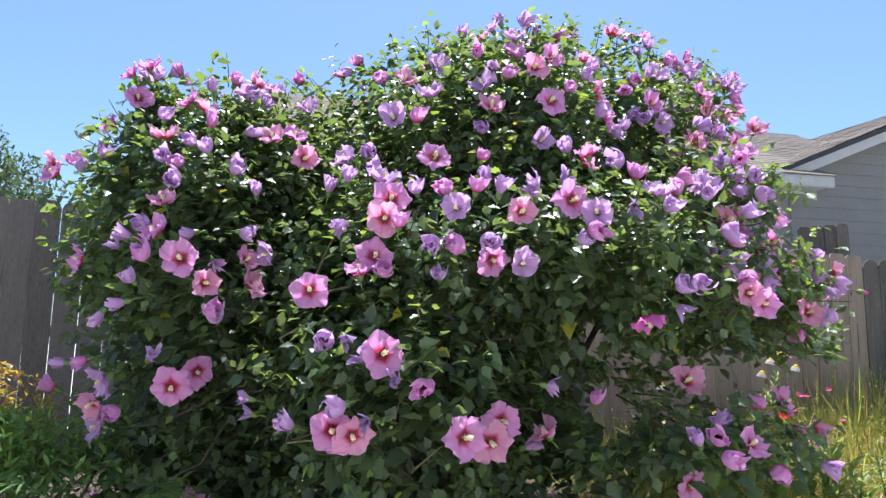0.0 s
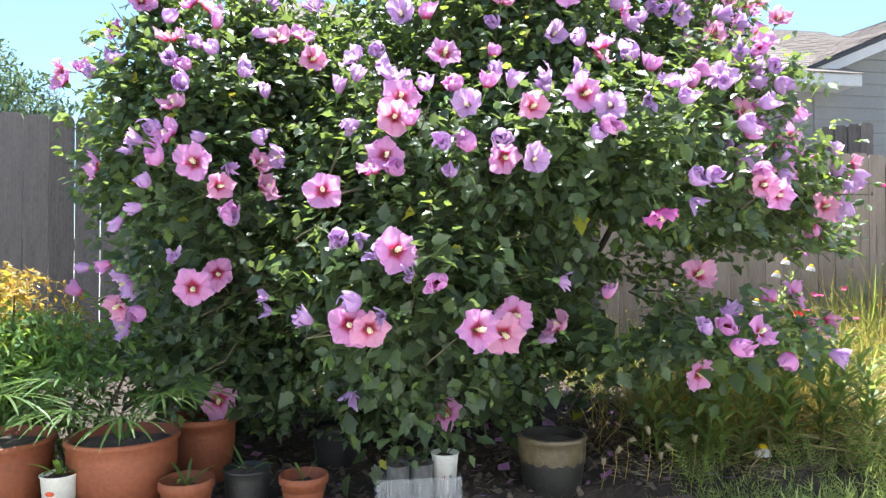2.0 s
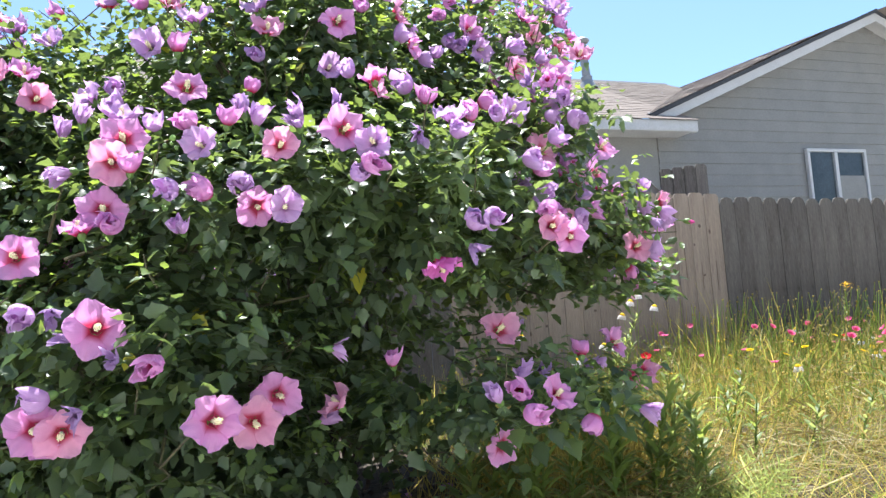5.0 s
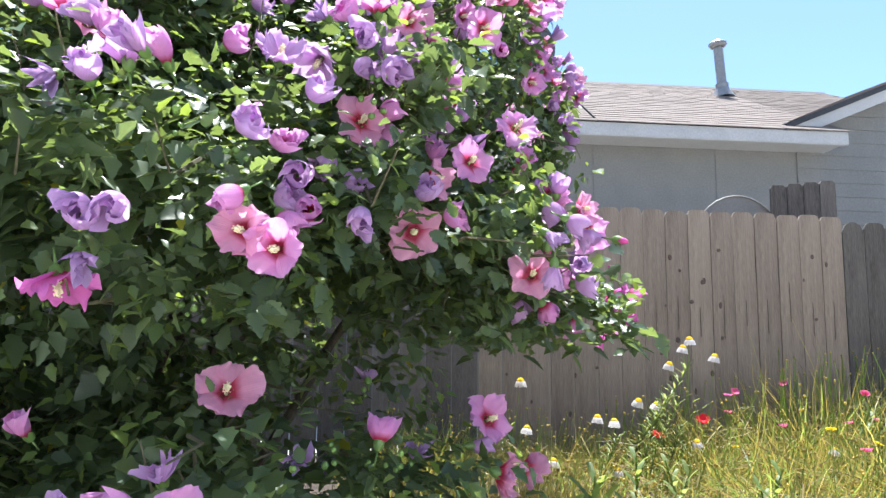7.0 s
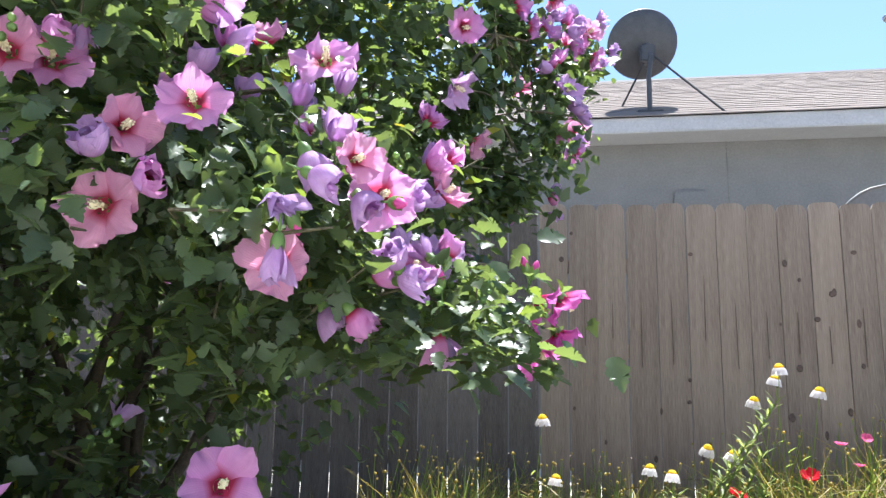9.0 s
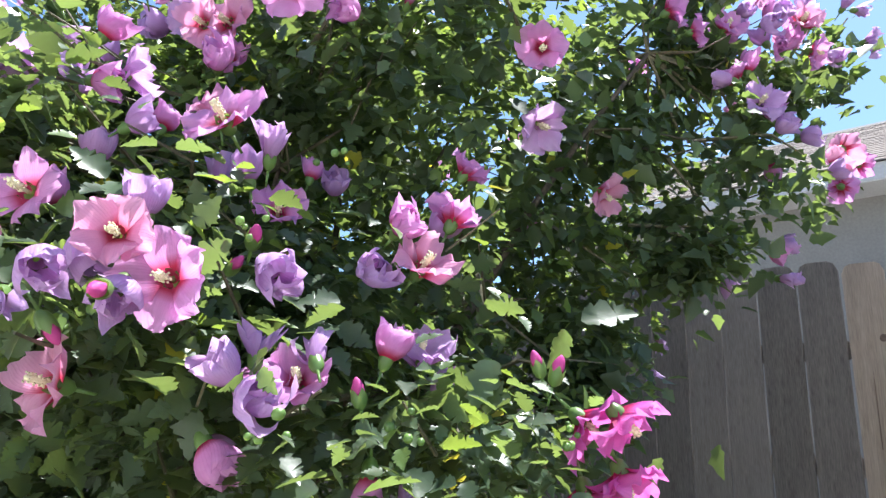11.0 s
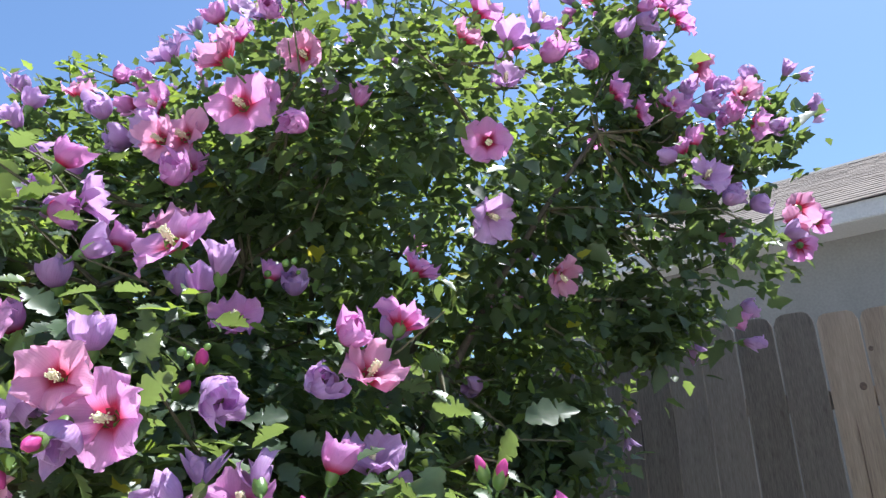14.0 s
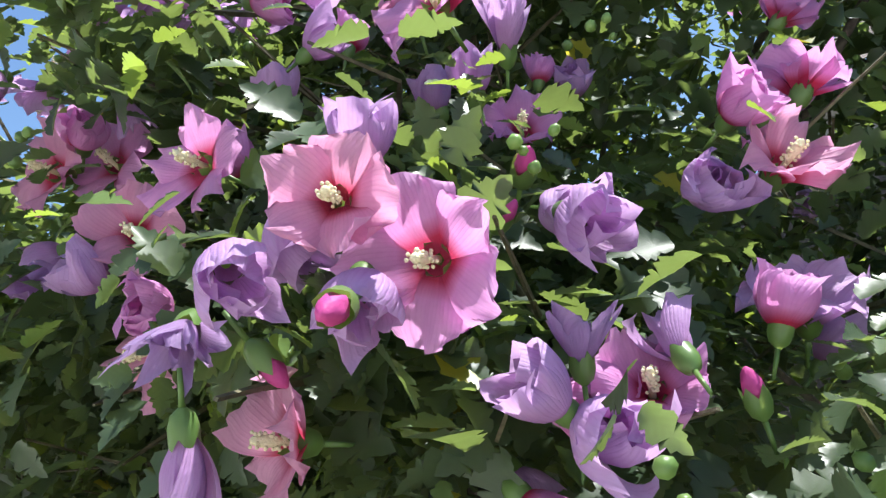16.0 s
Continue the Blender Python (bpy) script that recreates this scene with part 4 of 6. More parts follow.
# leaves give way to the flowers
free = np.ones(len(pos), bool)
for fp, fo, fc in zip(f_pos, f_out, f_clear):
    d = pos - fp
    near = np.where((np.abs(d).max(axis=1) < 0.2))[0]
    dd = d[near]
    front = dd @ fo
    lat = np.linalg.norm(dd - front[:, None] * fo, axis=1)
    free[near[(lat < fc) & (front > -0.035) & (front < 0.17)]] = False
dy = pos[:, 1] - 2.3
for ox, oz, sx_, sz_, rx_, rz_, left in OPENINGS[:2]:
    free &= ((pos[:, 0] - ox - sx_ * dy) / (rx_ * 0.75 + 0.02 * dy)) ** 2 + ((pos[:, 2] - oz - sz_ * dy) / (rz_ * 0.75 + 0.02 * dy)) ** 2 > 0.7 + 0.6 * rng.random(len(pos))
pos, ldir, lnor, size, along = pos[free], ldir[free], lnor[free], size[free], along[free]
M = poses_from(pos - base, ldir, lnor, size)
young = (along < 0.07) & (rng.random(len(pos)) < 0.42)
yellow = ~young & (rng.random(len(pos)) < 0.006)
near = ~young & ~yellow & (pos[:, 0] > 2.0) & (pos[:, 1] < 2.9) & (pos[:, 2] > 1.05) & (pos[:, 2] < 1.85)
picked = np.where(near)[0][:: max(1, int(near.sum() / 260))]
single = np.zeros(len(pos), bool)
single[picked] = True
close = (pos[:, 0] > 1.6) & (pos[:, 1] < 3.2) & (pos[:, 2] > 0.9) & (pos[:, 2] < 2.0)
rest = ~young & ~yellow & ~single
tagged(scatter_mesh("leaves", LEAF_V, LEAF_F, M[rest & ~close], bush, M_LEAF, leaf_veins(LEAF_V)), "dense lobed green leaves", kind="stuff")
tagged(scatter_mesh("leaves", FINE_V, FINE_F, M[rest & close], bush, M_LEAF, leaf_veins(FINE_V)), "toothed lobed green leaves", kind="stuff")
tagged(scatter_mesh("young_leaves", FINE_V, FINE_F, M[young & close], bush, M_LEAF_NEW, leaf_veins(FINE_V)), "bright young leaves at the shoot tips", kind="stuff")
tagged(scatter_mesh("young_leaves", LEAF_V, LEAF_F, M[young & ~close], bush, M_LEAF_NEW, leaf_veins(LEAF_V)), "bright young leaves at the shoot tips", kind="stuff")
tagged(scatter_mesh("yellow_leaves", LEAF_V, LEAF_F, M[yellow], bush, M_LEAF_OLD), "a few yellowing leaves", kind="stuff")
leaf_meshes = []
for s in range(4):
    v, f = leaf_outline(20 + s)
    me = bpy.data.meshes.new("leaf")
    me.from_pydata([tuple(q) for q in v], [], f)
    me.attributes.new("vein", "FLOAT", "POINT").data.foreach_set("value", leaf_veins(v).astype(np.float32))
    me.shade_smooth()
    me.materials.append(M_LEAF)
    leaf_meshes.append(me)
for k, i in enumerate(np.where(single)[0]):
    share("leaf", leaf_meshes[k % 4], bush, Matrix([list(row) for row in M[i]] + [[0, 0, 0, 1]]))

# ---- stems and twigs
rs = random.Random(5)
stem_pts = []
for i in (0, 1, 2, 3, 4, 5, 7, 8, 10, 11, 12, 13, 14):
    ang = 2 * math.pi * i / 15 + rs.uniform(-0.2, 0.2)
    c, r = LOBES[i % len(LOBES)]
    goal = Vector((min(max(c[0], -0.2), 2.5) + rs.uniform(-0.3, 0.3), min(max(c[1], 3.0), 4.1) + rs.uniform(-0.25, 0.25), min(c[2] + r[2] * 0.7, 2.55)))
    foot = Vector((1.1 + 0.28 * math.cos(ang), 3.65 + 0.22 * math.sin(ang), BED_Z - 0.03))
    mid = foot.lerp(goal, 0.45) + Vector((0, 0, 0.3)) + Vector((rs.uniform(-0.1, 0.1), rs.uniform(-0.1, 0.1), 0))
    pts = []
    for k in range(9):
        t = k / 8
        p = foot * (1 - t) ** 2 + mid * 2 * t * (1 - t) + goal * t * t
        p += Vector((noise.noise(p * 4), noise.noise(p * 4 + Vector((9, 0, 0))), 0)) * 0.04
        pts.append(p)
    stem_pts += pts[2:]
    part("stem", tube([p - Vector(base) for p in pts], [0.026 * (1 - 0.78 * k / 8) for k in range(9)], 8), M_STEM, bush, smooth=True)
sp = np.array([tuple(p) for p in stem_pts])
bm = bmesh.new()
for i in rng.choice(n_tip, 750, replace=False):
    tip = tips[i] - axis[i] * 0.05
    j = int(np.argmin(np.linalg.norm(sp - tip, axis=1) + 0.5 * np.maximum(0, sp[:, 2] - tip[2])))
    a0, b0 = Vector(sp[j]), Vector(tip)
    if b0.z > 2.7:
        continue
    if (a0 - b0).length > 0.5:
        a0 = b0 + (a0 - b0).normalized() * 0.3
    c0 = a0.lerp(b0, 0.55) - Vector((0, 0, 0.05)) + Vector([rs.uniform(-0.07, 0.07) for _ in range(3)])
    tube([Vector(p) - Vector(base) for p in (a0, a0.lerp(c0, 0.6), c0, b0)], [0.006, 0.005, 0.0035, 0.002], 4, bm)
for path in (((2.50, 4.05, 1.75), (2.72, 4.25, 2.05), (2.90, 4.45, 2.36), (3.06, 4.62, 2.66)), ((2.80, 4.34, 2.2), (2.94, 4.46, 2.42), (2.99, 4.66, 2.60))):
    tube([Vector(p) - Vector(base) for p in path], [0.009 - 0.002 * k for k in range(len(path))], 5, bm)
for a0, b0 in zip(shoot_base, shoot_tip):
    a0, b0 = Vector(a0) - Vector(base), Vector(b0) - Vector(base)
    tube([a0, a0.lerp(b0, 0.5) + Vector((rs.uniform(-0.01, 0.01), rs.uniform(-0.01, 0.01), 0)), b0], [0.003, 0.0022, 0.0015], 4, bm)
tagged(part("twig", bm, M_TWIG, bush), "thin brown-green twigs", kind="stuff")

# ---- flower shapes
def petals(kind, seed):
    """Five petals about +z; the spread and the ruffles set how far the flower is open. Gives mesh arrays."""
    rnd = random.Random(seed)
    a0, a1, length, wide, ruff, loose = {"O": (56, 90, 0.068, 0.50, 0.0085, 15), "S": (34, 72, 0.068, 0.55, 0.010, 17), "L": (62, -34, 0.074, 0.80, 0.009, 6), "C": (34, -18, 0.074, 0.66, 0.006, 4),
                                         "V": (34, -2, 0.050, 0.58, 0.013, 12), "R": (52, 84, 0.067, 0.51, 0.0095, 15), "G": (44, 80, 0.067, 0.51, 0.011, 17)}[kind]
    nu, nv = 11, 13
    flat = kind in "OSRG"
    v, f, reach, across = [], [], [], []
    for k in range(5):
        phi0 = 2 * math.pi * k / 5 + rnd.uniform(-0.16, 0.16)
        da = rnd.uniform(-loose, loose)
        ln = length * (rnd.uniform(0.88, 1.1) if flat else rnd.uniform(0.8, 1.08))
        skew = rnd.uniform(-0.25, 0.25)
        lean = rnd.uniform(-1.0, 1.6)
        point = rnd.uniform(0.1, 0.8) if flat else rnd.uniform(0.0, 0.3)
        r, z = 0.004, 0.0
        ph = rnd.uniform(0, 6)
        b = len(v)
        for i in range(nu):
            u = i / (nu - 1)
            al = radians(a0 + (a1 - a0) * u ** 1.15 + da * u)
            if i:
                r += math.sin(al) * ln / (nu - 1)
                z += math.cos(al) * ln / (nu - 1)
            w = ln * wide * (0.16 + 0.84 * math.sin(math.pi * min(0.62, 0.08 + 0.6 * u)) ** 1.1)
            if u > 0.78 and flat:
                w *= 1 - (0.8 + point) * (u - 0.78)
            for j in range(nv):
                s = j / (nv - 1) * 2 - 1
                cut = ln * (0.16 + 0.2 * point) * s * s * u ** 4 * (1.0 if flat else 0.12)
                crimp = 0.0046 * u ** 6 * math.sin(9 * s + 5 * ph) + 0.0026 * u ** 4 * math.sin(15 * s + 3 * ph) + 0.0016 * u * math.cos(12.5 * s + ph)
                wave = ruff * u * u * (math.sin(2.6 * s + ph) + 0.55 * math.sin(6.1 * s + 2 * ph + 3 * u)) + 0.006 * s * u + crimp
                if flat:
                    # cup each petal across its own middle line
                    x0, y0 = r - cut + skew * s * w * u * 0.3, s * w
                    px = x0 * math.cos(phi0) - y0 * math.sin(phi0)
                    py = x0 * math.sin(phi0) + y0 * math.cos(phi0)
                    pz = z + wave + 0.0014 * k - 0.10 * s * s * w * (1 - u) - 0.006 * lean * u * u
                else:
                    phi = phi0 + (s * w + skew * u * 0.02) / (r + 0.009) + 0.55 * u * u
                    rr = max(0.002, r + 0.0016 * k * u + 0.006 * s * u + wave * 0.8)
                    px, py, pz = rr * math.cos(phi) + 0.012 * u * u * math.sin(ph), rr * math.sin(phi) + 0.012 * u * u * math.cos(ph), z - cut + 0.7 * wave
                v.append((px, py, pz))
                reach.append(u)
                across.append(s)
        for i in range(nu - 1):
            for j in range(nv - 1):
                q = b + i * nv + j
                f.append((q, q + 1, q + nv + 1, q + nv))
    return v, f, reach, across


def petal_mesh(kind, seed, material):
    v, f, reach, across = petals(kind, seed)
    me = bpy.data.meshes.new("flower")
    me.from_pydata(v, [], f)
    for nm, vals in (("reach", reach), ("across", across)):
        at = me.attributes.new(nm, "FLOAT", "POINT")
        at.data.foreach_set("value", np.array(vals, np.float32))
    me.shade_smooth()
    me.materials.append(material)
    return me


def bud_mesh(seed):
    bm = lathe([(0.0, 0.0), (0.008, 0.003), (0.0105, 0.011), (0.0095, 0.020), (0.006, 0.029), (0.002, 0.034), (0.0, 0.035)], 15)
    for w in bm.verts:
        a = w.co.z * 40 + seed
        w.co.x, w.co.y = (w.co.x * math.cos(a) - w.co.y * math.sin(a)) * (1 + 0.12 * math.sin(5 * math.atan2(w.co.y, w.co.x))), w.co.x * math.sin(a) + w.co.y * math.cos(a)
    me = bpy.data.meshes.new("flower")
    bm.to_mesh(me)
    bm.free()
    at = me.attributes.new("reach", "FLOAT", "POINT")
    at.data.foreach_set("value", np.ones(len(me.vertices), np.float32))
    me.shade_smooth()
    me.materials.append(M_BUD)
    return me


KIND_MAT = {"O": (M_PINK, M_PINK, M_PINK), "S": (M_PINK, M_ROSE, M_LILAC), "L": (M_LILAC, M_LILAC, M_PINK), "C": (M_LILAC, M_PINK, M_LILAC), "V": (M_VIOLET, M_VIOLET, M_LILAC), "R": (M_ROSE, M_ROSE, M_PINK), "G": (M_MAGENTA, M_MAGENTA, M_MAGENTA)}
flower_meshes = {k: [petal_mesh(k, 31 * i + 7 * t + ord(k), m) for i, m in enumerate(ms) for t in range(2)] for k, ms in KIND_MAT.items()}
flower_meshes["B"] = [bud_mesh(1), bud_mesh(2)]
# stamen column with its pollen knobs
bm = lathe([(0.0, 0.0), (0.0035, 0.0), (0.003, 0.012), (0.004, 0.018), (0.0055, 0.026), (0.005, 0.034), (0.003, 0.039), (0.0, 0.041)], 8)
for i in range(34):
    a, h = rs.uniform(0, 6.28), 0.012 + 0.028 * i / 34
    mm = Matrix.Translation((0.0062 * math.cos(a), 0.0062 * math.sin(a), h)) @ Matrix.Scale(0.0019, 4)
    bmesh.ops.create_icosphere(bm, subdivisions=1, radius=1.0, matrix=mm)
stamen_me = bpy.data.meshes.new("stamen")
bm.to_mesh(stamen_me)
bm.free()
stamen_me.shade_smooth()
stamen_me.materials.append(M_STAMEN)
# calyx: green cup with five points and a short stalk
bm = bmesh.new()
tube([(0, 0, -0.05), (0, 0, -0.018)], [0.0022, 0.003], 6, bm)
rings = []
for r, z, pt in ((0.003, -0.018, 0), (0.010, -0.012, 0), (0.013, -0.002, 0), (0.013, 0.006, 1)):
    rings.append([bm.verts.new((r * math.cos(2 * math.pi * i / 20), r * math.sin(2 * math.pi * i / 20), z + (0.012 * (0.5 + 0.5 * math.cos(5 * 2 * math.pi * i / 20)) if pt else 0))) for i in range(20)])
for a0, b0 in zip(rings, rings[1:]):
    for i in range(20):
        bm.faces.new((a0[i], a0[(i + 1) % 20], b0[(i + 1) % 20], b0[i]))
calyx_me = bpy.data.meshes.new("calyx")
bm.to_mesh(calyx_me)
bm.free()
calyx_me.shade_smooth()
calyx_me.materials.append(M_CALYX)
FLOWER_LABEL = {"O": "open pink flower with a crimson eye", "S": "half-open pink flower", "L": "closing lilac flower", "C": "closed pale lilac flower", "V": "withered violet flower",
                "R": "rose-pink flower with a backlit tone in its petal colour", "G": "magenta flower", "B": "tight magenta bud"}
rf = random.Random(21)
for (kind, *_), p, o in zip(FLOWERS, f_pos, f_out):
    jit = {"O": 0.3, "R": 0.35, "G": 0.4, "S": 0.6}.get(kind, 0.75)
    lift = {"S": 0.25, "B": 0.6, "C": 0.15, "L": 0.2}.get(kind, -0.02)
    d = (Vector(o) * 0.5 + Vector((0.15, -0.85, 0.12)) if kind in "OR" and p[1] < 3.05 else Vector(o)) + Vector([rf.uniform(-jit, jit) for _ in range(3)]) + Vector((0, 0, lift))
    q = d.to_track_quat("Z", "Y").to_matrix().to_4x4() @ Matrix.Rotation(rf.uniform(0, 6.28), 4, "Z")
    s = rf.uniform(0.92, 1.15) * {"O": 1.02, "R": 1.02, "G": 0.98, "S": 0.95, "L": 0.86, "C": 0.86, "V": 0.82}.get(kind, 0.9)
    fl = share("flower", rf.choice(flower_meshes[kind]), bush, Matrix.Translation(Vector(p) - Vector(base)) @ q @ Matrix.Scale(s, 4))
    fl["label"] = FLOWER_LABEL[kind]
    share("calyx", calyx_me, fl, Matrix.Identity(4))
    if kind in "OSRG":
        share("stamen", stamen_me, fl, Matrix.Translation((0, 0, 0.004)))
# small green buds in clusters near the shoot tips
g_i = rng.choice(n_tip, 420, replace=False)
bp = ((tips - axis * 0.04)[g_i][:, None, :] + rng.normal(size=(420, 4, 3)) * 0.014).reshape(-1, 3)
bd = rng.normal(size=(len(bp), 3)) + np.array((0, 0, 0.8)) + np.repeat(outs[g_i], 4, 0)
BUD_V, BUD_F = [], []
for i, (r, z) in enumerate(((0.25, 0.0), (0.5, 0.3), (0.48, 0.62), (0.2, 0.95))):
    BUD_V += [(z, r * math.cos(math.pi * k / 3), r * math.sin(math.pi * k / 3)) for k in range(6)]
for i in range(3):
    BUD_F += [(i * 6 + k, i * 6 + (k + 1) % 6, i * 6 + 6 + (k + 1) % 6, i * 6 + 6 + k) for k in range(6)]
BUD_F.append(tuple(range(18, 24)))
tagged(scatter_mesh("green_bud", np.array(BUD_V), BUD_F, poses_from(bp - base, bd, rng.normal(size=bd.shape), 0.0135 * (0.7 + 0.6 * rng.random(len(bp)))), bush, M_CALYX), "clusters of round green buds", kind="stuff")
# ---------------------------------------------------------------- pots and cups along the bed
def ring_soil(r, z):
    bm = lathe([(0.0, z + 0.012), (r * 0.4, z + 0.01), (r * 0.8, z - 0.002), (r, z - 0.006)], 24)
    for w in bm.verts:
        w.co.z += 0.012 * noise.noise(w.co * 40)
    return bm


def strap_leaf(length, width, rise, droop, n=8):
    """A long narrow arching leaf along +x from the origin."""
    bm = bmesh.new()
    prev = None
    for i in range(n + 1):
        t = i / n
        w = width * (0.35 + 1.3 * t) * (1 - t) ** 0.6 + 0.0006
        x, z = length * t * (1 - 0.25 * droop * t), rise * t - droop * length * 0.75 * t * t
        row = [bm.verts.new((x, -w, z + 0.25 * w)), bm.verts.new((x, 0, z)), bm.verts.new((x, w, z + 0.25 * w))]
        if prev:
            bm.faces.new((prev[0], prev[1], row[1], row[0]))
            bm.faces.new((prev[1], prev[2], row[2], row[1]))
        prev = row
    return bm


def pot(name, x, y, r_top, r_base, h, material, label, rim=0.03, belly=0.0, z=BED_Z, category="flower pot"):
    p = tagged(new(name), label, category)
    p.location = (x, y, z)
    lip = 0.92 if rim >= 0.03 else 0.965
    prof = [(0.0, 0.0), (r_base * 0.96, 0.0), (r_base, 0.006)]
    for i in range(1, 7):
        t = i / 7
        prof.append((r_base + (r_top * lip - r_base) * t + belly * math.sin(math.pi * t), (h - rim) * t))
    prof += [(r_top * lip, h - rim), (r_top, h - rim + 0.004), (r_top * 1.012, h - rim * 0.5), (r_top, h - 0.003), (r_top * 0.985, h), (r_top * 0.93, h - 0.002), (r_top * 0.9, h - rim * 1.6), (0.0, h - rim * 1.7)]
    part("body", lathe(prof, 48), material, p, smooth=True)
    part("soil", ring_soil(r_top * 0.91, h - rim * 1.2), M_SOIL, p)
    return p


def sprout(name, x, y, z, n, length, width, material, label, seed, rise=0.8, droop=0.5, category="plant"):
    rnd = random.Random(seed)
    pl = tagged(new(name), label, category)
    pl.location = (x, y, z)
    for i in range(n):
        ln = length * rnd.uniform(0.6, 1.1)
        part("leaf", strap_leaf(ln, width * rnd.uniform(0.8, 1.2), ln * rise * rnd.uniform(0.6, 1.2), droop * rnd.uniform(0.6, 1.3)), material, pl, m=pose(0, 0, 0.002 * i, 0, rnd.uniform(-12, 12), 360 * i / n + rnd.uniform(-25, 25)), smooth=True)
    return pl


M_STRAP = foliage("strap_leaf", (0.06, 0.12, 0.035), (0.13, 0.21, 0.055), (0.42, 0.58, 0.08), 0.4)
M_FERN = foliage("fern_green", (0.065, 0.13, 0.045), (0.15, 0.24, 0.08), (0.38, 0.54, 0.09), 0.45, 0.55, 0.35)
M_TREE = foliage("tree_leaf", (0.045, 0.07, 0.045), (0.08, 0.115, 0.07), (0.2, 0.28, 0.09), 0.25, 0.6, 0.3)
pot("terracotta_pot", -0.380, 2.330, 0.18, 0.11, 0.262, M_TERRACOTTA, "large rounded terracotta pot with a palm seedling", 0.022, 0.022)
pot("terracotta_pot", -0.778, 2.307, 0.185, 0.12, 0.27, M_TERRACOTTA, "large rounded terracotta pot with a bright fan palm", 0.022, 0.02)
pot("terracotta_pot", -0.149, 2.203, 0.088, 0.06, 0.142, M_TERRACOTTA, "small rimmed terracotta pot with a sprout", 0.035)
pot("terracotta_pot", 0.224, 2.229, 0.082, 0.056, 0.13, M_TERRACOTTA, "small rimmed terracotta pot with bare soil", 0.03)
pot("terracotta_pot", -0.177, 2.647, 0.13, 0.09, 0.25, M_TERRACOTTA, "shaded terracotta pot behind the larger one", 0.03, 0.01)
pot("nursery_pot", 0.034, 2.267, 0.08, 0.065, 0.15, M_BLACKPOT, "black plastic nursery pot in shade", 0.012)
pot("nursery_pot", 0.332, 2.751, 0.10, 0.08, 0.17, M_BLACKPOT, "black plastic nursery pot under the bush", 0.012)
gl = pot("glazed_pot", 1.125, 2.326, 0.125, 0.095, 0.235, M_GLAZED, "dark glazed pot with a tan dripped band", 0.022, 0.008, BED_Z - 0.03)
band = lathe([(0.1225, 0.16), (0.1248, 0.19), (0.1238, 0.2122), (0.1262, 0.2155), (0.1284, 0.224), (0.1272, 0.2335), (0.1240, 0.2365), (0.1162, 0.2368)], 48)
for w in band.verts:
    if w.co.z < 0.175:
        a = math.atan2(w.co.y, w.co.x)
        w.co.z -= 0.02 * abs(math.sin(9 * a) * math.sin(5 * a + 1)) + 0.006
M_TAN = surface("tan_glaze", (0.07, 0.055, 0.03), (0.14, 0.108, 0.06), 14, 0.35)
part("glaze_band", band, M_TAN, gl, "tan dripped glaze", smooth=True)
def fan_palm(name, x, y, z, fronds, reach, radius, material, label, seed):
    """Stalks that arch outwards, each with a fan of narrow pointed blades."""
    rnd = random.Random(seed)
    pl = tagged(new(name), label, "plant")
    pl.location = (x, y, z)
    for i in range(fronds):
        a = 2 * math.pi * i / fronds + rnd.uniform(-0.3, 0.3)
        out = Vector((math.cos(a), math.sin(a), 0))
        ln = reach * rnd.uniform(0.65, 1.1)
        tip = out * ln * 0.75 + Vector((0, 0, ln * rnd.uniform(0.55, 0.95)))
        stalk = part("stalk", tube([(0, 0, -0.01), out * ln * 0.25 + Vector((0, 0, tip.z * 0.6)), tip], [0.004, 0.003, 0.0022], 5), material, pl)
        rad = radius * rnd.uniform(0.75, 1.15)
        for k in range(13):
            s = (k - 6) / 6
            q = pose(tip.x, tip.y, tip.z, 0, rnd.uniform(-6, 6) + 18, math.degrees(a) + s * 82 + rnd.uniform(-3, 3))
            part("blade", strap_leaf(rad * (1.05 - 0.3 * s * s), 0.0055, rad * 0.45, 0.3 + 0.25 * rnd.random(), 5), material, stalk, m=q, smooth=True)
    return pl


fan_palm("palm_seedling", -0.380, 2.330, BED_Z + 0.23, 9, 0.30, 0.22, M_FERN, "young fan palm with dark narrow leaflets in a pot", 3)
fan_palm("palm_seedling", -0.778, 2.307, BED_Z + 0.235, 7, 0.22, 0.26, M_LEAF_NEW, "bright green fan palm in a terracotta pot", 4)
sprout("seedling", -0.149, 2.203, BED_Z + 0.11, 7, 0.12, 0.007, M_STRAP, "small grassy seedling in a terracotta pot", 5, 1.1, 0.6)
sprout("seedling", 0.224, 2.229, BED_Z + 0.1, 3, 0.07, 0.004, M_FERN, "tiny seedling in a terracotta pot", 6, 1.4, 0.3)
sprout("seedling", 0.034, 2.267, BED_Z + 0.12, 8, 0.12, 0.006, M_FERN, "dark seedling in a black nursery pot", 7, 1.0, 0.6)


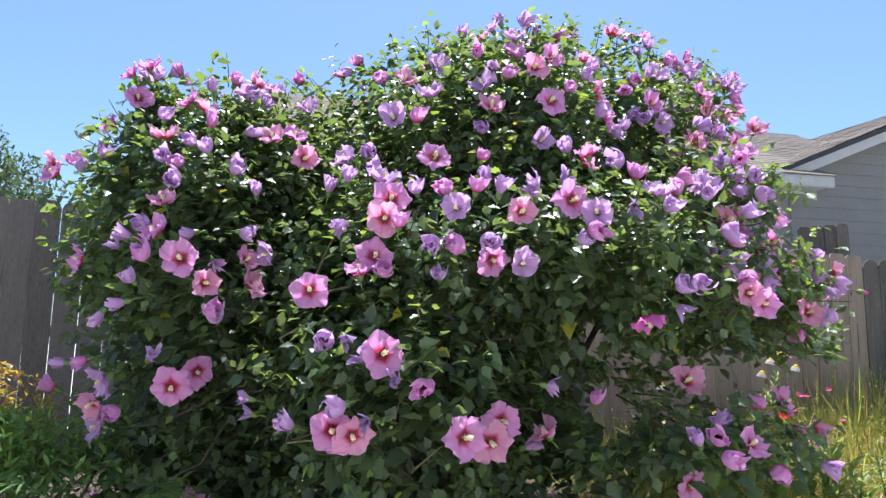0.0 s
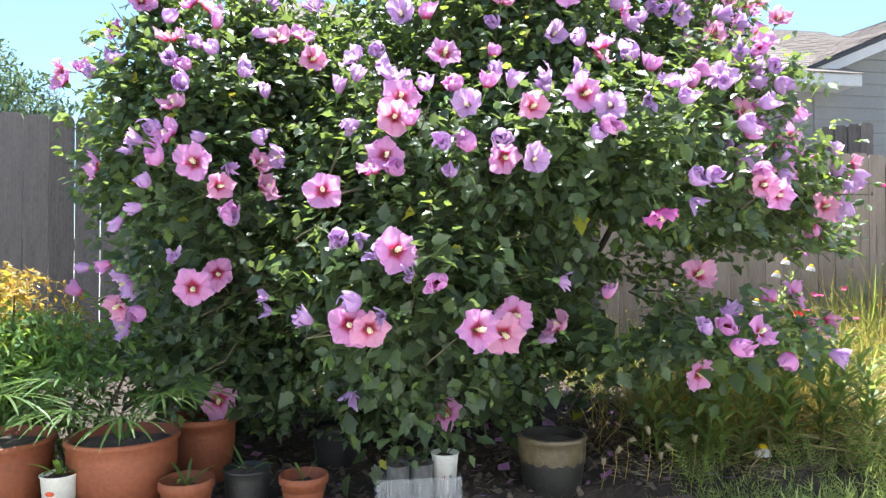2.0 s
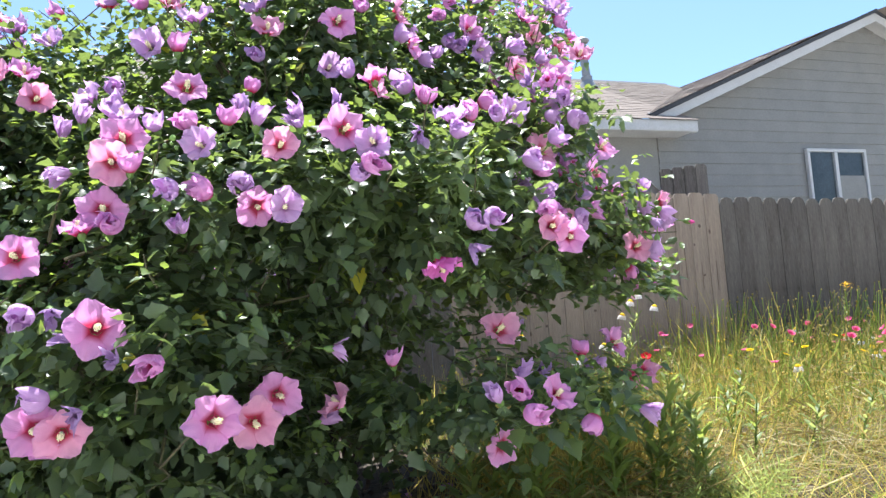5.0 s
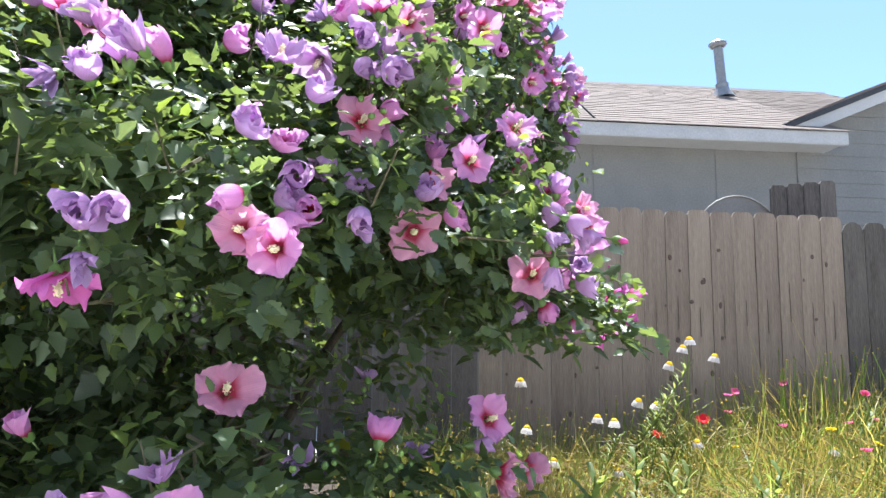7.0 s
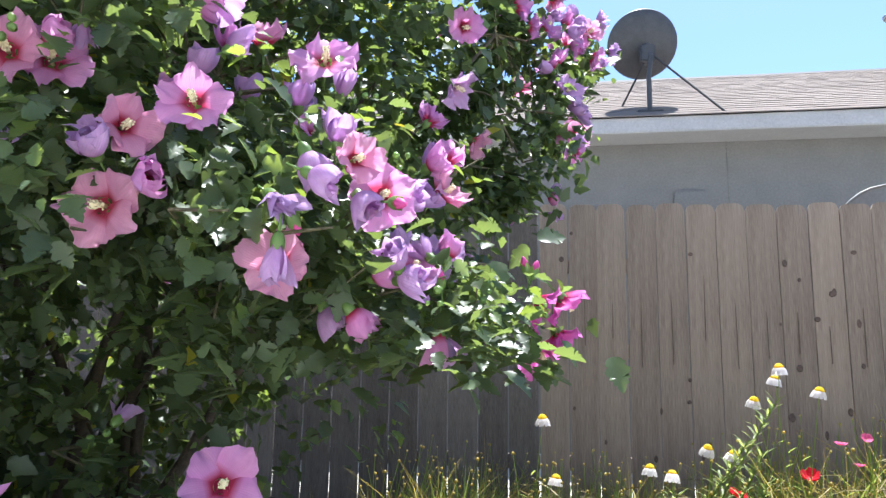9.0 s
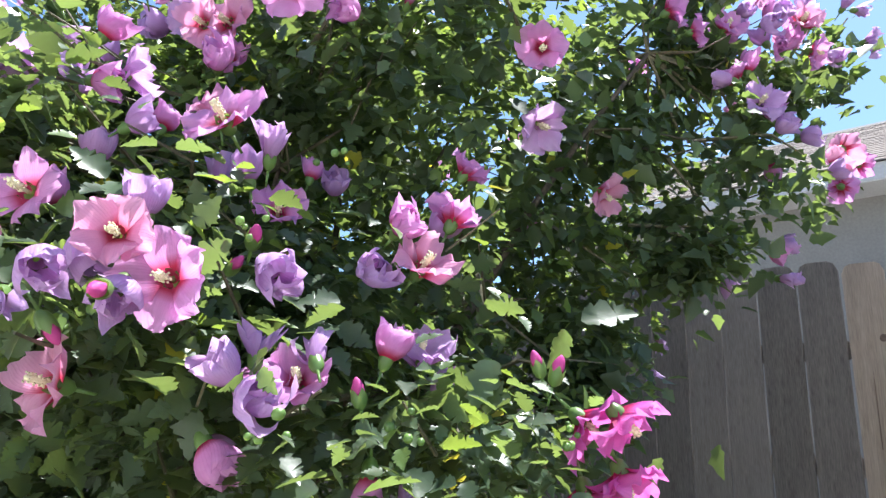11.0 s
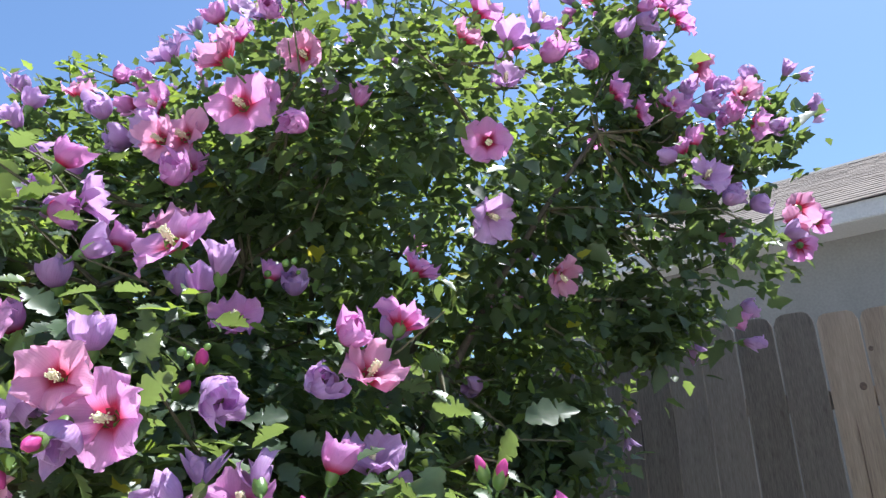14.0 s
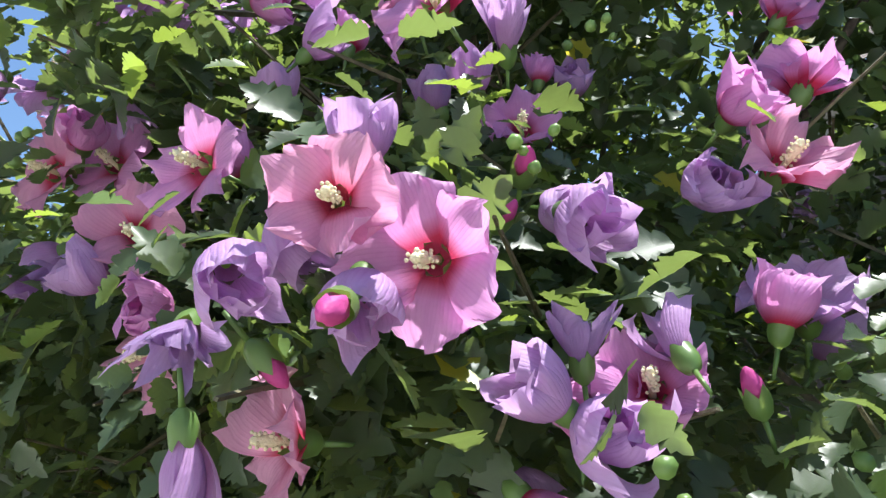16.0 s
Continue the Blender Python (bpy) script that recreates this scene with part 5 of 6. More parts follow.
def cup(x, y, z, r_top, r_base, h, label, bands, printed):
    c = tagged(new("paper_cup"), label, "cup")
    c.location = (x, y, z)
    part("body", lathe([(0.0, 0.003), (r_base, 0.0), (r_top, h - 0.004), (r_top + 0.003, h - 0.003), (r_top + 0.003, h), (r_top - 0.002, h), (r_top - 0.004, h - 0.02), (0.0, h - 0.022)], 40), M_WHITE, c, smooth=True)
    part("soil", ring_soil(r_top - 0.004, h - 0.012), M_SOIL, c)
    for zb in bands:
        rr = r_base + (r_top - r_base) * zb / h + 0.0008
        part("band", lathe([(rr, zb), (rr + 0.0012, zb + 0.003), (rr, zb + 0.006)], 40), M_ROOF_EDGE, c, "dark ring")
    for a0, a1, z0, z1, mt in printed:
        bm = bmesh.new()
        rows_ = []
        for i in range(9):
            a = radians(a0 + (a1 - a0) * i / 8)
            bulge = math.sqrt(max(0.0, 1 - (i / 4 - 1) ** 2)) if mt is M_PRINT else 1.0
            zm, zh = (z0 + z1) / 2, (z1 - z0) / 2 * bulge
            rows_.append([bm.verts.new(((r_base + (r_top - r_base) * zq / h + 0.001) * math.cos(a), (r_base + (r_top - r_base) * zq / h + 0.001) * math.sin(a), zq)) for zq in (zm - zh, zm + zh)])
        for p0, p1 in zip(rows_, rows_[1:]):
            bm.faces.new((p0[0], p1[0], p1[1], p0[1]))
        part("print", bm, mt, c, "plain coloured printed shape")
    return c


cup(-0.535, 2.201, BED_Z, 0.054, 0.037, 0.175, "white paper cup with a red printed disc holding a seedling", (0.072,), ((-120, -84, 0.116, 0.132, M_PRINT), (-122, -82, 0.098, 0.111, M_PRINT), (-118, -86, 0.082, 0.094, M_PRINT)))
sprout("seedling", -0.535, 2.201, BED_Z + 0.16, 6, 0.13, 0.012, M_STRAP, "broad-leaved seedling growing in a paper cup", 8, 0.9, 0.7)
crate = tagged(new("plastic_crate"), "clear ribbed plastic tray holding cups of seedlings", "tray")
crate.location = (0.613, 2.290, BED_Z)
M_CRATE, ntc, bc = mat("clear_plastic")
bc.inputs["Base Color"].default_value = (0.5, 0.52, 0.54, 1)
bc.inputs["Alpha"].default_value = 0.2
bc.inputs["Roughness"].default_value = 0.22
for args in ((-0.145, 0.145, -0.10, -0.097, 0, 0.105), (-0.145, 0.145, 0.097, 0.10, 0, 0.105), (-0.148, -0.145, -0.10, 0.10, 0, 0.105), (0.145, 0.148, -0.10, 0.10, 0, 0.105)):
    part("side", box(*args), M_CRATE, crate)
part("bottom", box(-0.145, 0.145, -0.097, 0.097, 0.0, 0.003), M_CRATE, crate)
for i in range(9):
    xr = -0.13 + 0.0325 * i
    part("rib", box(xr - 0.003, xr + 0.003, -0.104, -0.1003, 0.004, 0.1, 0.001), M_CRATE, crate)
cup(0.713, 2.272, BED_Z + 0.004, 0.048, 0.034, 0.165, "tall white foam cup with faint marks in a clear tray", (), ((-104, -98, 0.075, 0.098, M_PRINT), (-80, -66, 0.082, 0.094, M_METAL)))
sprout("seedling", 0.713, 2.272, BED_Z + 0.15, 5, 0.13, 0.012, M_LEAF, "leafy cutting growing in a foam cup", 9, 1.2, 0.6)
for px, py in ((0.544, 2.244), (0.628, 2.253), (0.563, 2.334), (0.652, 2.344)):
    pot("seedling_cup", px, py, 0.042, 0.032, 0.14, M_CLEAR, "cloudy plastic cup of dark soil in a tray", 0.006, 0.0, BED_Z + 0.004, "cup")
    sprout("seedling", px, py, BED_Z + 0.13, 4, 0.10, 0.012, M_LEAF, "small leafy cutting in a plastic cup", int(px * 100), 1.2, 0.5)

# ---------------------------------------------------------------- bed edging and litter
edge = tagged(new("bed_edging"), "weathered red-brown edging along the flower bed", "edging")
edge.matrix_basis = pose(1.283, 2.125, 0, 0, 0, EDGE_TURN) @ pose(-1.3, -2.265, 0)
ex = -2.6
re_ = random.Random(9)
while ex < 1.3:
    w = re_.uniform(0.42, 0.6)
    part("edging_block", box(ex, ex + w - 0.006, 2.265 + re_.uniform(-0.006, 0.006), 2.33, -0.05, BED_Z - 0.012 + re_.uniform(-0.006, 0.006), 0.008), M_EDGING, edge)
    ex += w


def litter(name, n, x0, x1, y0, y1, z, length, width, material, label, flat=0.25, category="litter"):
    p = np.column_stack([rng.uniform(x0, x1, n), rng.uniform(y0, y1, n), np.full(n, z) + rng.random(n) * 0.012])
    p = p[p[:, 1] > 2.20 + math.tan(radians(EDGE_TURN)) * (p[:, 0] - 1.283)]
    n = len(p)
    d = np.column_stack([rng.normal(size=n), rng.normal(size=n), rng.normal(size=n) * flat])
    nn = np.column_stack([rng.normal(size=n) * 0.4, rng.normal(size=n) * 0.4, np.ones(n)])
    v = np.array([(-0.5, -width, 0), (0.5, -width * 0.7, 0.02), (0.5, width * 0.7, 0.0), (-0.5, width, 0.03), (0, 0, 0.08)])
    f = [(0, 1, 4), (1, 2, 4), (2, 3, 4), (3, 0, 4)]
    return tagged(scatter_mesh(name, v, f, poses_from(p, d, nn, length * (0.5 + rng.random(n))), None, material), label, category, kind="stuff")


M_STRAW = surface("dry_straw", (0.16, 0.125, 0.075), (0.31, 0.25, 0.16), 20, 0.9)
M_LITTER = surface("dead_leaf", (0.06, 0.045, 0.033), (0.17, 0.13, 0.10), 12, 0.9, 40, 0.3, per_object=0.0)
litter("straw_litter", 2600, -1.6, 3.2, 1.85, 3.6, BED_Z + 0.015, 0.035, 0.03, M_STRAW, "dry straw and twigs on the soil")
litter("straw_litter", 1500, 1.4, 3.3, 2.3, 3.3, BED_Z + 0.02, 0.07, 0.012, M_STRAW, "pale dry grass stems lying on the soil", 0.35)
litter("leaf_litter", 6500, -1.6, 3.2, 1.85, 4.9, BED_Z + 0.012, 0.026, 0.35, M_LITTER, "dead leaves and bark chips on the soil", 0.5)
litter("petal_litter", 260, -1.4, 3.0, 1.9, 4.4, BED_Z + 0.02, 0.035, 0.35, M_LILAC, "fallen lilac petals on the soil", 0.5)

# ---------------------------------------------------------------- shrubs to the left, and a far tree
def leafy(name, x, y, blobs, n, leaf, ratio, materials, label, seed, category="shrub", droop=0.3, stems=5):
    """A shrub or crown: leaves scattered through uneven blobs (centre, radii), with stems to each."""
    g = np.random.default_rng(seed)
    rnd = random.Random(seed)
    sh = tagged(new(name), label, category)
    sh.location = (x, y, BED_Z if y < 6 else 0.0)
    v = np.array([(0, 0, 0), (0.35, ratio, 0.04), (0.7, ratio * 0.7, 0.02), (1, 0, -0.08), (0.7, -ratio * 0.7, 0.02), (0.35, -ratio, 0.04), (0.5, 0, 0)])
    f = [(0, 6, 1), (1, 6, 2), (2, 6, 3), (3, 6, 4), (4, 6, 5), (5, 6, 0)]
    bm = bmesh.new()
    for k, (c, r, share_) in enumerate(blobs):
        m = int(n * share_)
        d = g.normal(size=(m, 3))
        d /= np.linalg.norm(d, axis=1, keepdims=True)
        p = np.array(c) + d * np.array(r) * (1 - 0.6 * g.random((m, 1)) ** 1.5)
        lump = np.array([noise.noise(Vector(q) * (1.2 / max(r))) for q in p])
        p = p[lump > -0.18]
        m = len(p)
        ld = d[: m] * 0.5 + g.normal(size=(m, 3)) * 0.8 + np.array((0, 0, 0.2 - droop))
        ob = scatter_mesh("leaves", v, f, poses_from(p, ld, g.normal(size=(m, 3)) * 0.5 + np.array((0, 0, 1.0)), leaf * (0.6 + 0.8 * g.random(m))), sh, materials[k % len(materials)])
        ob["kind"] = "stuff"
        for _ in range(stems):
            goal = Vector(c) + Vector([rnd.uniform(-0.7, 0.7) * q for q in r])
            mid = goal * 0.5 + Vector((rnd.uniform(-0.05, 0.05), rnd.uniform(-0.05, 0.05), 0.05))
            tube([(rnd.uniform(-0.05, 0.05), rnd.uniform(-0.05, 0.05), -0.05), mid, goal], [0.012 * max(1, c[2] / 1.2), 0.007 * max(1, c[2] / 1.2), 0.003], 5, bm)
    part("stem", bm, M_STEM, sh)
    return sh


leafy("nandina_shrub", -1.06, 2.99, [((0, 0, 0.60), (0.36, 0.32, 0.22), 0.3), ((-0.2, 0.05, 0.72), (0.3, 0.3, 0.16), 0.25), ((0.05, -0.1, 0.40), (0.45, 0.34, 0.28), 0.45)], 6500, 0.036, 0.2,
      [M_NANDINA, M_NANDINA, M_FERN], "nandina shrub with orange and yellow-green foliage", 41)
leafy("green_shrub", -0.68, 2.74, [((0, 0, 0.36), (0.46, 0.28, 0.30), 0.55), ((-0.4, 0.1, 0.40), (0.32, 0.28, 0.26), 0.45)], 5200, 0.055, 0.14, [M_FERN], "dark green feathery shrub behind the pots", 42)
leafy("garden_tree", -4.61, 11.65, [((0.2, 0, 3.5), (0.75, 0.8, 0.45), 0.4), ((-0.9, 0.2, 4.0), (0.9, 0.9, 0.7), 0.4), ((-0.2, 0.1, 2.9), (0.9, 0.8, 0.45), 0.2)], 4200, 0.1, 0.22, [M_TREE], "airy green tree beyond the fence", 43, "tree", 0.4, 7)

# ---------------------------------------------------------------- wild meadow beside the bush
def meadow_height(x, y):
    return 0.26 + 0.44 * min(1.0, max(0.0, (y - 2.6) / 2.2)) * min(1.0, max(0.2, (x - 2.9) / 2.2))


gm = np.random.default_rng(77)
M_WEED = foliage("weed_green", (0.11, 0.16, 0.05), (0.32, 0.36, 0.12), (0.54, 0.60, 0.17), 0.5, 0.5)


def blades(name, n, mat_, label, tall, width, lean):
    x = gm.uniform(1.85, 9.5, n * 2)
    y = gm.uniform(2.1, 5.84, n * 2)
    ins, _ = lobe_field(np.column_stack([x, y, np.full(n * 2, 0.5)]))
    ok = ((ins < 0.05) | (gm.random(n * 2) < 0.15)) & ((y > 2.75) | (x > 2.4)) & (y + x > 4.7)
    x, y = x[ok][:n], y[ok][:n]
    n = len(x)
    tuft_ = np.array([noise.noise(Vector((a * 2.4, b * 2.4, 5.0 + tall))) for a, b in zip(x, y)])
    x, y, tuft_ = x[tuft_ > -0.28], y[tuft_ > -0.28], tuft_[tuft_ > -0.28]
    n = len(x)
    h = np.array([meadow_height(a, b) for a, b in zip(x, y)]) * tall * (0.5 + 0.65 * gm.random(n)) * (0.95 + 0.9 * tuft_)
    v = np.array([(0, -0.5, 0), (0, 0.5, 0), (0.3, 0.42, 0.03), (0.3, -0.42, 0.03), (0.65, 0.28, 0.13), (0.65, -0.28, 0.13), (1.0, 0.0, 0.34)])
    v[:, 1] *= width
    f = [(0, 1, 2, 3), (3, 2, 4, 5), (5, 4, 6)]
    d = np.column_stack([gm.normal(size=n) * lean, gm.normal(size=n) * lean, np.ones(n)])
    nn = np.column_stack([gm.normal(size=n), gm.normal(size=n), gm.normal(size=n) * 0.2])
    return tagged(scatter_mesh(name, v, f, poses_from(np.column_stack([x, y, np.full(n, BED_Z)]), d, nn, h), None, mat_), label, "grass", kind="stuff")


blades("meadow_grass", 17000, M_GRASS, "tangled dry yellow-green wild grass in the sun", 0.95, 0.011, 0.85)
blades("meadow_greens", 8000, M_GREENS, "green weeds and stems among the dry grass", 0.8, 0.022, 0.8)
# dead stems lying through the grass
n = 9500
tx, ty = np.concatenate([gm.uniform(2.6, 9.0, n - 1600), gm.uniform(1.9, 4.4, 1600)]), np.concatenate([gm.uniform(2.7, 5.75, n - 1600), gm.uniform(2.3, 3.1, 1600)])
tz = BED_Z + np.array([meadow_height(a, b) for a, b in zip(tx, ty)]) * 0.75 * gm.random(n) ** 1.4
M_THATCH = foliage("dead_grass", (0.16, 0.11, 0.045), (0.42, 0.32, 0.14), (0.5, 0.37, 0.14), 0.35, 0.6)
v = np.array([(-0.5, -0.011, 0), (-0.5, 0.011, 0), (0.0, 0.011, 0.07), (0.0, -0.011, 0.07), (0.5, 0, 0)])
tagged(scatter_mesh("dead_stems", v, [(0, 1, 2, 3), (3, 2, 4)], poses_from(np.column_stack([tx, ty, tz]), np.column_stack([gm.normal(size=n), gm.normal(size=n), gm.normal(size=n) * 0.45]), gm.normal(size=(n, 3)), 0.08 + 0.24 * gm.random(n) ** 1.6), None, M_THATCH), "golden dead stems tangled in the grass", "dead stems", kind="stuff")
# thin stalks, each with a round seed head
n = 1500
sx, sy = gm.uniform(1.9, 9.0, n), gm.uniform(2.7, 5.8, n)
sh_ = np.array([meadow_height(a, b) for a, b in zip(sx, sy)]) * (0.75 + 0.55 * gm.random(n))
foot = np.column_stack([sx, sy, np.full(n, BED_Z)])
sd = np.column_stack([gm.normal(size=n) * 0.2 + 0.16, gm.normal(size=n) * 0.16, np.ones(n)])
sd /= np.linalg.norm(sd, axis=1, keepdims=True)
hp = foot + sd * sh_[:, None]
ins, _ = lobe_field(hp)
ok = ins < -0.1
foot, sd, sh_, hp = foot[ok], sd[ok], sh_[ok], hp[ok]
v = np.array([(0, -0.006, 0), (0, 0.006, 0), (0, 0, 0.008), (1, -0.0038, 0), (1, 0.0038, 0), (1, 0, 0.005)])
tagged(scatter_mesh("meadow_stalks", v, [(0, 1, 4, 3), (1, 2, 5, 4), (2, 0, 3, 5)], poses_from(foot, sd, gm.normal(size=foot.shape), sh_), None, M_GREENS), "thin upright seed stalks", "stalks", kind="stuff")
tagged(scatter_mesh("meadow_seed_heads", np.array(BUD_V), BUD_F, poses_from(hp, sd, gm.normal(size=hp.shape), 0.0125 * (0.6 + 0.8 * gm.random(len(hp)))), None, M_GRASS), "small round seed heads on stalks", "seed heads", kind="stuff")
# low feathery weeds at the front of the bed: fronds of fine needles
v, f = [(0, -0.008, 0), (0, 0.008, 0), (1, 0, 0.16)], [(0, 1, 2)]
for i in range(9):
    t = 0.12 + 0.095 * i
    for s in (-1, 1):
        k = len(v)
        v += [(t, 0, 0.16 * t * t), (t + 0.03, 0.004 * s, 0.16 * t * t), (t + 0.14, s * 0.26 * (1 - 0.7 * t), 0.16 * t * t + 0.06)]
        f.append((k, k + 1, k + 2))
v_frond, f_frond = v, f
n = 1250
gx, gy = 1.5 + 1.1 * gm.random(n), gm.uniform(1.6, 2.7, n)
gx += 0.6 * np.maximum(0, gy - 2.1)
clump = np.array([noise.noise(Vector((p, q, 3.0)) * 4.0) for p, q in zip(gx, gy)])
gx, gy, clump = gx[clump > -0.12], gy[clump > -0.12], clump[clump > -0.12]
n = len(gx)
tagged(scatter_mesh("feathery_weeds", np.array(v), f, poses_from(np.column_stack([gx, gy, np.full(n, BED_Z - 0.02) - 0.11 * (gy < 2.3)]), np.column_stack([gm.normal(size=n) * 0.7, gm.normal(size=n) * 0.7, np.ones(n) * 0.8]), gm.normal(size=(n, 3)) * 0.5 + np.array((0, 0, 1.0)), 0.09 + 0.12 * gm.random(n) + 0.28 * np.maximum(0, clump)), None, M_WEED), "low feathery green weeds", "weeds", kind="stuff")


def meadow_flower(name, height, kind, label, seed):
    """A stalk, leaves and a head: daisy, poppy, pom or yellow."""
    rnd = random.Random(seed)
    pl = tagged(new(name), label, "flower", group="wild flowers of the meadow")
    tip = 12 if kind == "daisy" else 25
    bend = Vector((rnd.uniform(-0.12, 0.12), rnd.uniform(-0.12, 0.12), 0)) * height
    pts = [Vector((0, 0, -0.02)), Vector((0, 0, height * 0.5)) + bend * 0.3, Vector((0, 0, height)) + bend]
    part("stalk", tube(pts, [0.003, 0.0022, 0.0018], 5), M_GREENS, pl)
    for i in range(4):
        part("leaf", strap_leaf(0.07, 0.006, 0.05, 0.4, 4), M_GREENS, pl, m=pose(0, 0, height * (0.15 + 0.16 * i), 0, 0, i * 97))
    top = pts[-1]
    tilt = pose(top.x, top.y, top.z, rnd.uniform(0, 2 * tip), rnd.uniform(-tip, tip), rnd.uniform(0, 360))
    n_p, r, up, m_p, wide = {"daisy": (14, 0.022, -1.5, M_WHITEF, 0.46), "poppy": (5, 0.036, 0.75, M_RED, 0.75), "pom": (12, 0.024, 0.5, M_PINKF, 0.35), "yellow": (9, 0.022, 0.1, M_YELLOW, 0.4), "white": (5, 0.032, 0.6, M_WHITEF, 0.75)}[kind]
    bm = bmesh.new()
    lay = bm.verts.layers.float.new("reach")
    for k in range(n_p):
        a = 2 * math.pi * k / n_p + rnd.uniform(-0.1, 0.1)
        prev = None
        for i in range(4):
            t = i / 3
            w = wide * r * math.sin(math.pi * (0.2 + 0.62 * t))
            rr = (0.017 if kind == "daisy" else 0.004) + r * t * (0.8 if kind == "daisy" else 1.0)
            z = up * r * t * t + rnd.uniform(-0.0015, 0.0015)
            row = []
            for s in (-1, 1):
                q = bm.verts.new((rr * math.cos(a) - s * w * math.sin(a), rr * math.sin(a) + s * w * math.cos(a), z + 0.001 * s))
                q[lay] = 0.35 + 0.65 * t
                row.append(q)
            if prev:
                bm.faces.new((prev[0], prev[1], row[1], row[0]))
            prev = row
    part("petals", bm, m_p, pl, m=tilt, smooth=True)
    if kind in ("daisy", "yellow"):
        rd = 0.021 if kind == "daisy" else 0.007
        bm = lathe([(0.0, rd * 0.95), (rd * 0.6, rd * 0.78), (rd * 0.95, rd * 0.3), (rd, 0.001), (rd * 0.8, -0.003), (0.0, -0.004)], 12)
        ob = part("disc", bm, M_YELLOW, pl, "yellow disc", m=tilt)
        at = ob.data.attributes.new("reach", "FLOAT", "POINT")
        at.data.foreach_set("value", np.ones(len(ob.data.vertices), np.float32))
    return pl


protos = {}
for kind, nm, lab, hs in (("daisy", "daisy", "white daisy with drooping petals round a yellow disc", (0.3, 0.4, 0.5)), ("poppy", "poppy", "red poppy among the grass", (0.42, 0.52)), ("pom", "pink_cornflower", "small pink flower among the grass", (0.42, 0.6)),
                          ("yellow", "marigold", "small yellow flower among the grass", (0.38, 0.5)), ("white", "white_poppy", "pale white poppy among the grass", (0.42,))):
    protos[kind] = [meadow_flower(nm, h, kind, lab, int(h * 100) + len(kind)) for h in hs]
# daisies, a poppy and others that stand out, with the height of their heads
HEADS = [("daisy", 3.80, 4.69, 1.03), ("daisy", 3.86, 4.72, 0.98), ("daisy", 3.91, 4.70, 0.93), ("daisy", 3.82, 4.66, 0.88), ("daisy", 3.66, 4.67, 0.65), ("daisy", 3.55, 4.66, 0.67), ("daisy", 3.26, 4.64, 0.58), ("daisy", 3.33, 4.65, 0.56),
         ("daisy", 2.87, 4.60, 0.52), ("daisy", 3.00, 4.61, 0.35), ("daisy", 3.35, 4.62, 0.29), ("daisy", 2.73, 4.59, 0.79), ("daisy", 3.86, 4.69, 0.43), ("poppy", 3.69, 4.68, 0.46), ("yellow", 4.11, 4.71, 0.41), ("pom", 4.15, 4.72, 0.70),
         ("daisy", 3.50, 3.73, 0.20), ("daisy", 2.06, 2.44, 0.20), ("poppy", 6.21, 4.99, 0.55), ("poppy", 5.88, 4.56, 0.20), ("white", 6.77, 5.14, 0.47), ("poppy", 4.08, 4.91, 0.53)]
HEAD_NAMES = {"daisy": ("daisy", "white daisy with drooping petals round a yellow disc"), "poppy": ("poppy", "red poppy among the grass"), "yellow": ("marigold", "small yellow flower among the grass"),
              "pom": ("pink_cornflower", "small pink flower among the grass"), "white": ("white_poppy", "pale white poppy among the grass")}
for i, (kind, px, py, pz) in enumerate(HEADS):
    fl = meadow_flower(HEAD_NAMES[kind][0], pz - BED_Z + 0.01, kind, HEAD_NAMES[kind][1], 300 + i)
    st = fl.children[0].data.vertices[-1].co
    fl.location = (px - st.x, py - st.y, BED_Z - 0.01)
PLACED = [("daisy", 0, 4.9, 3.5), ("yellow", 1, 4.6, 3.9), ("yellow", 0, 6.3, 3.7), ("yellow", 0, 6.5, 3.65), ("yellow", 1, 7.2, 4.3), ("poppy", 0, 7.6, 4.9), ("poppy", 1, 8.2, 4.5), ("white", 0, 7.9, 5.2)]
rp = random.Random(12)
for _ in range(105):
    kind = rp.choice(("pom", "pom", "yellow", "yellow", "yellow", "daisy", "pom", "pom", "pom"))
    PLACED.append((kind, rp.randrange(len(protos[kind])), rp.uniform(4.2, 8.6), rp.uniform(3.0, 5.7)))
used = set()
for kind, i, px, py in PLACED:
    m = pose(px, py, BED_Z - 0.01 + rp.uniform(-0.06, 0.02), 0, 0, rp.uniform(0, 360))
    if (kind, i) in used:
        copy_thing(protos[kind][i], m)
    else:
        protos[kind][i].matrix_basis = m
        used.add((kind, i))


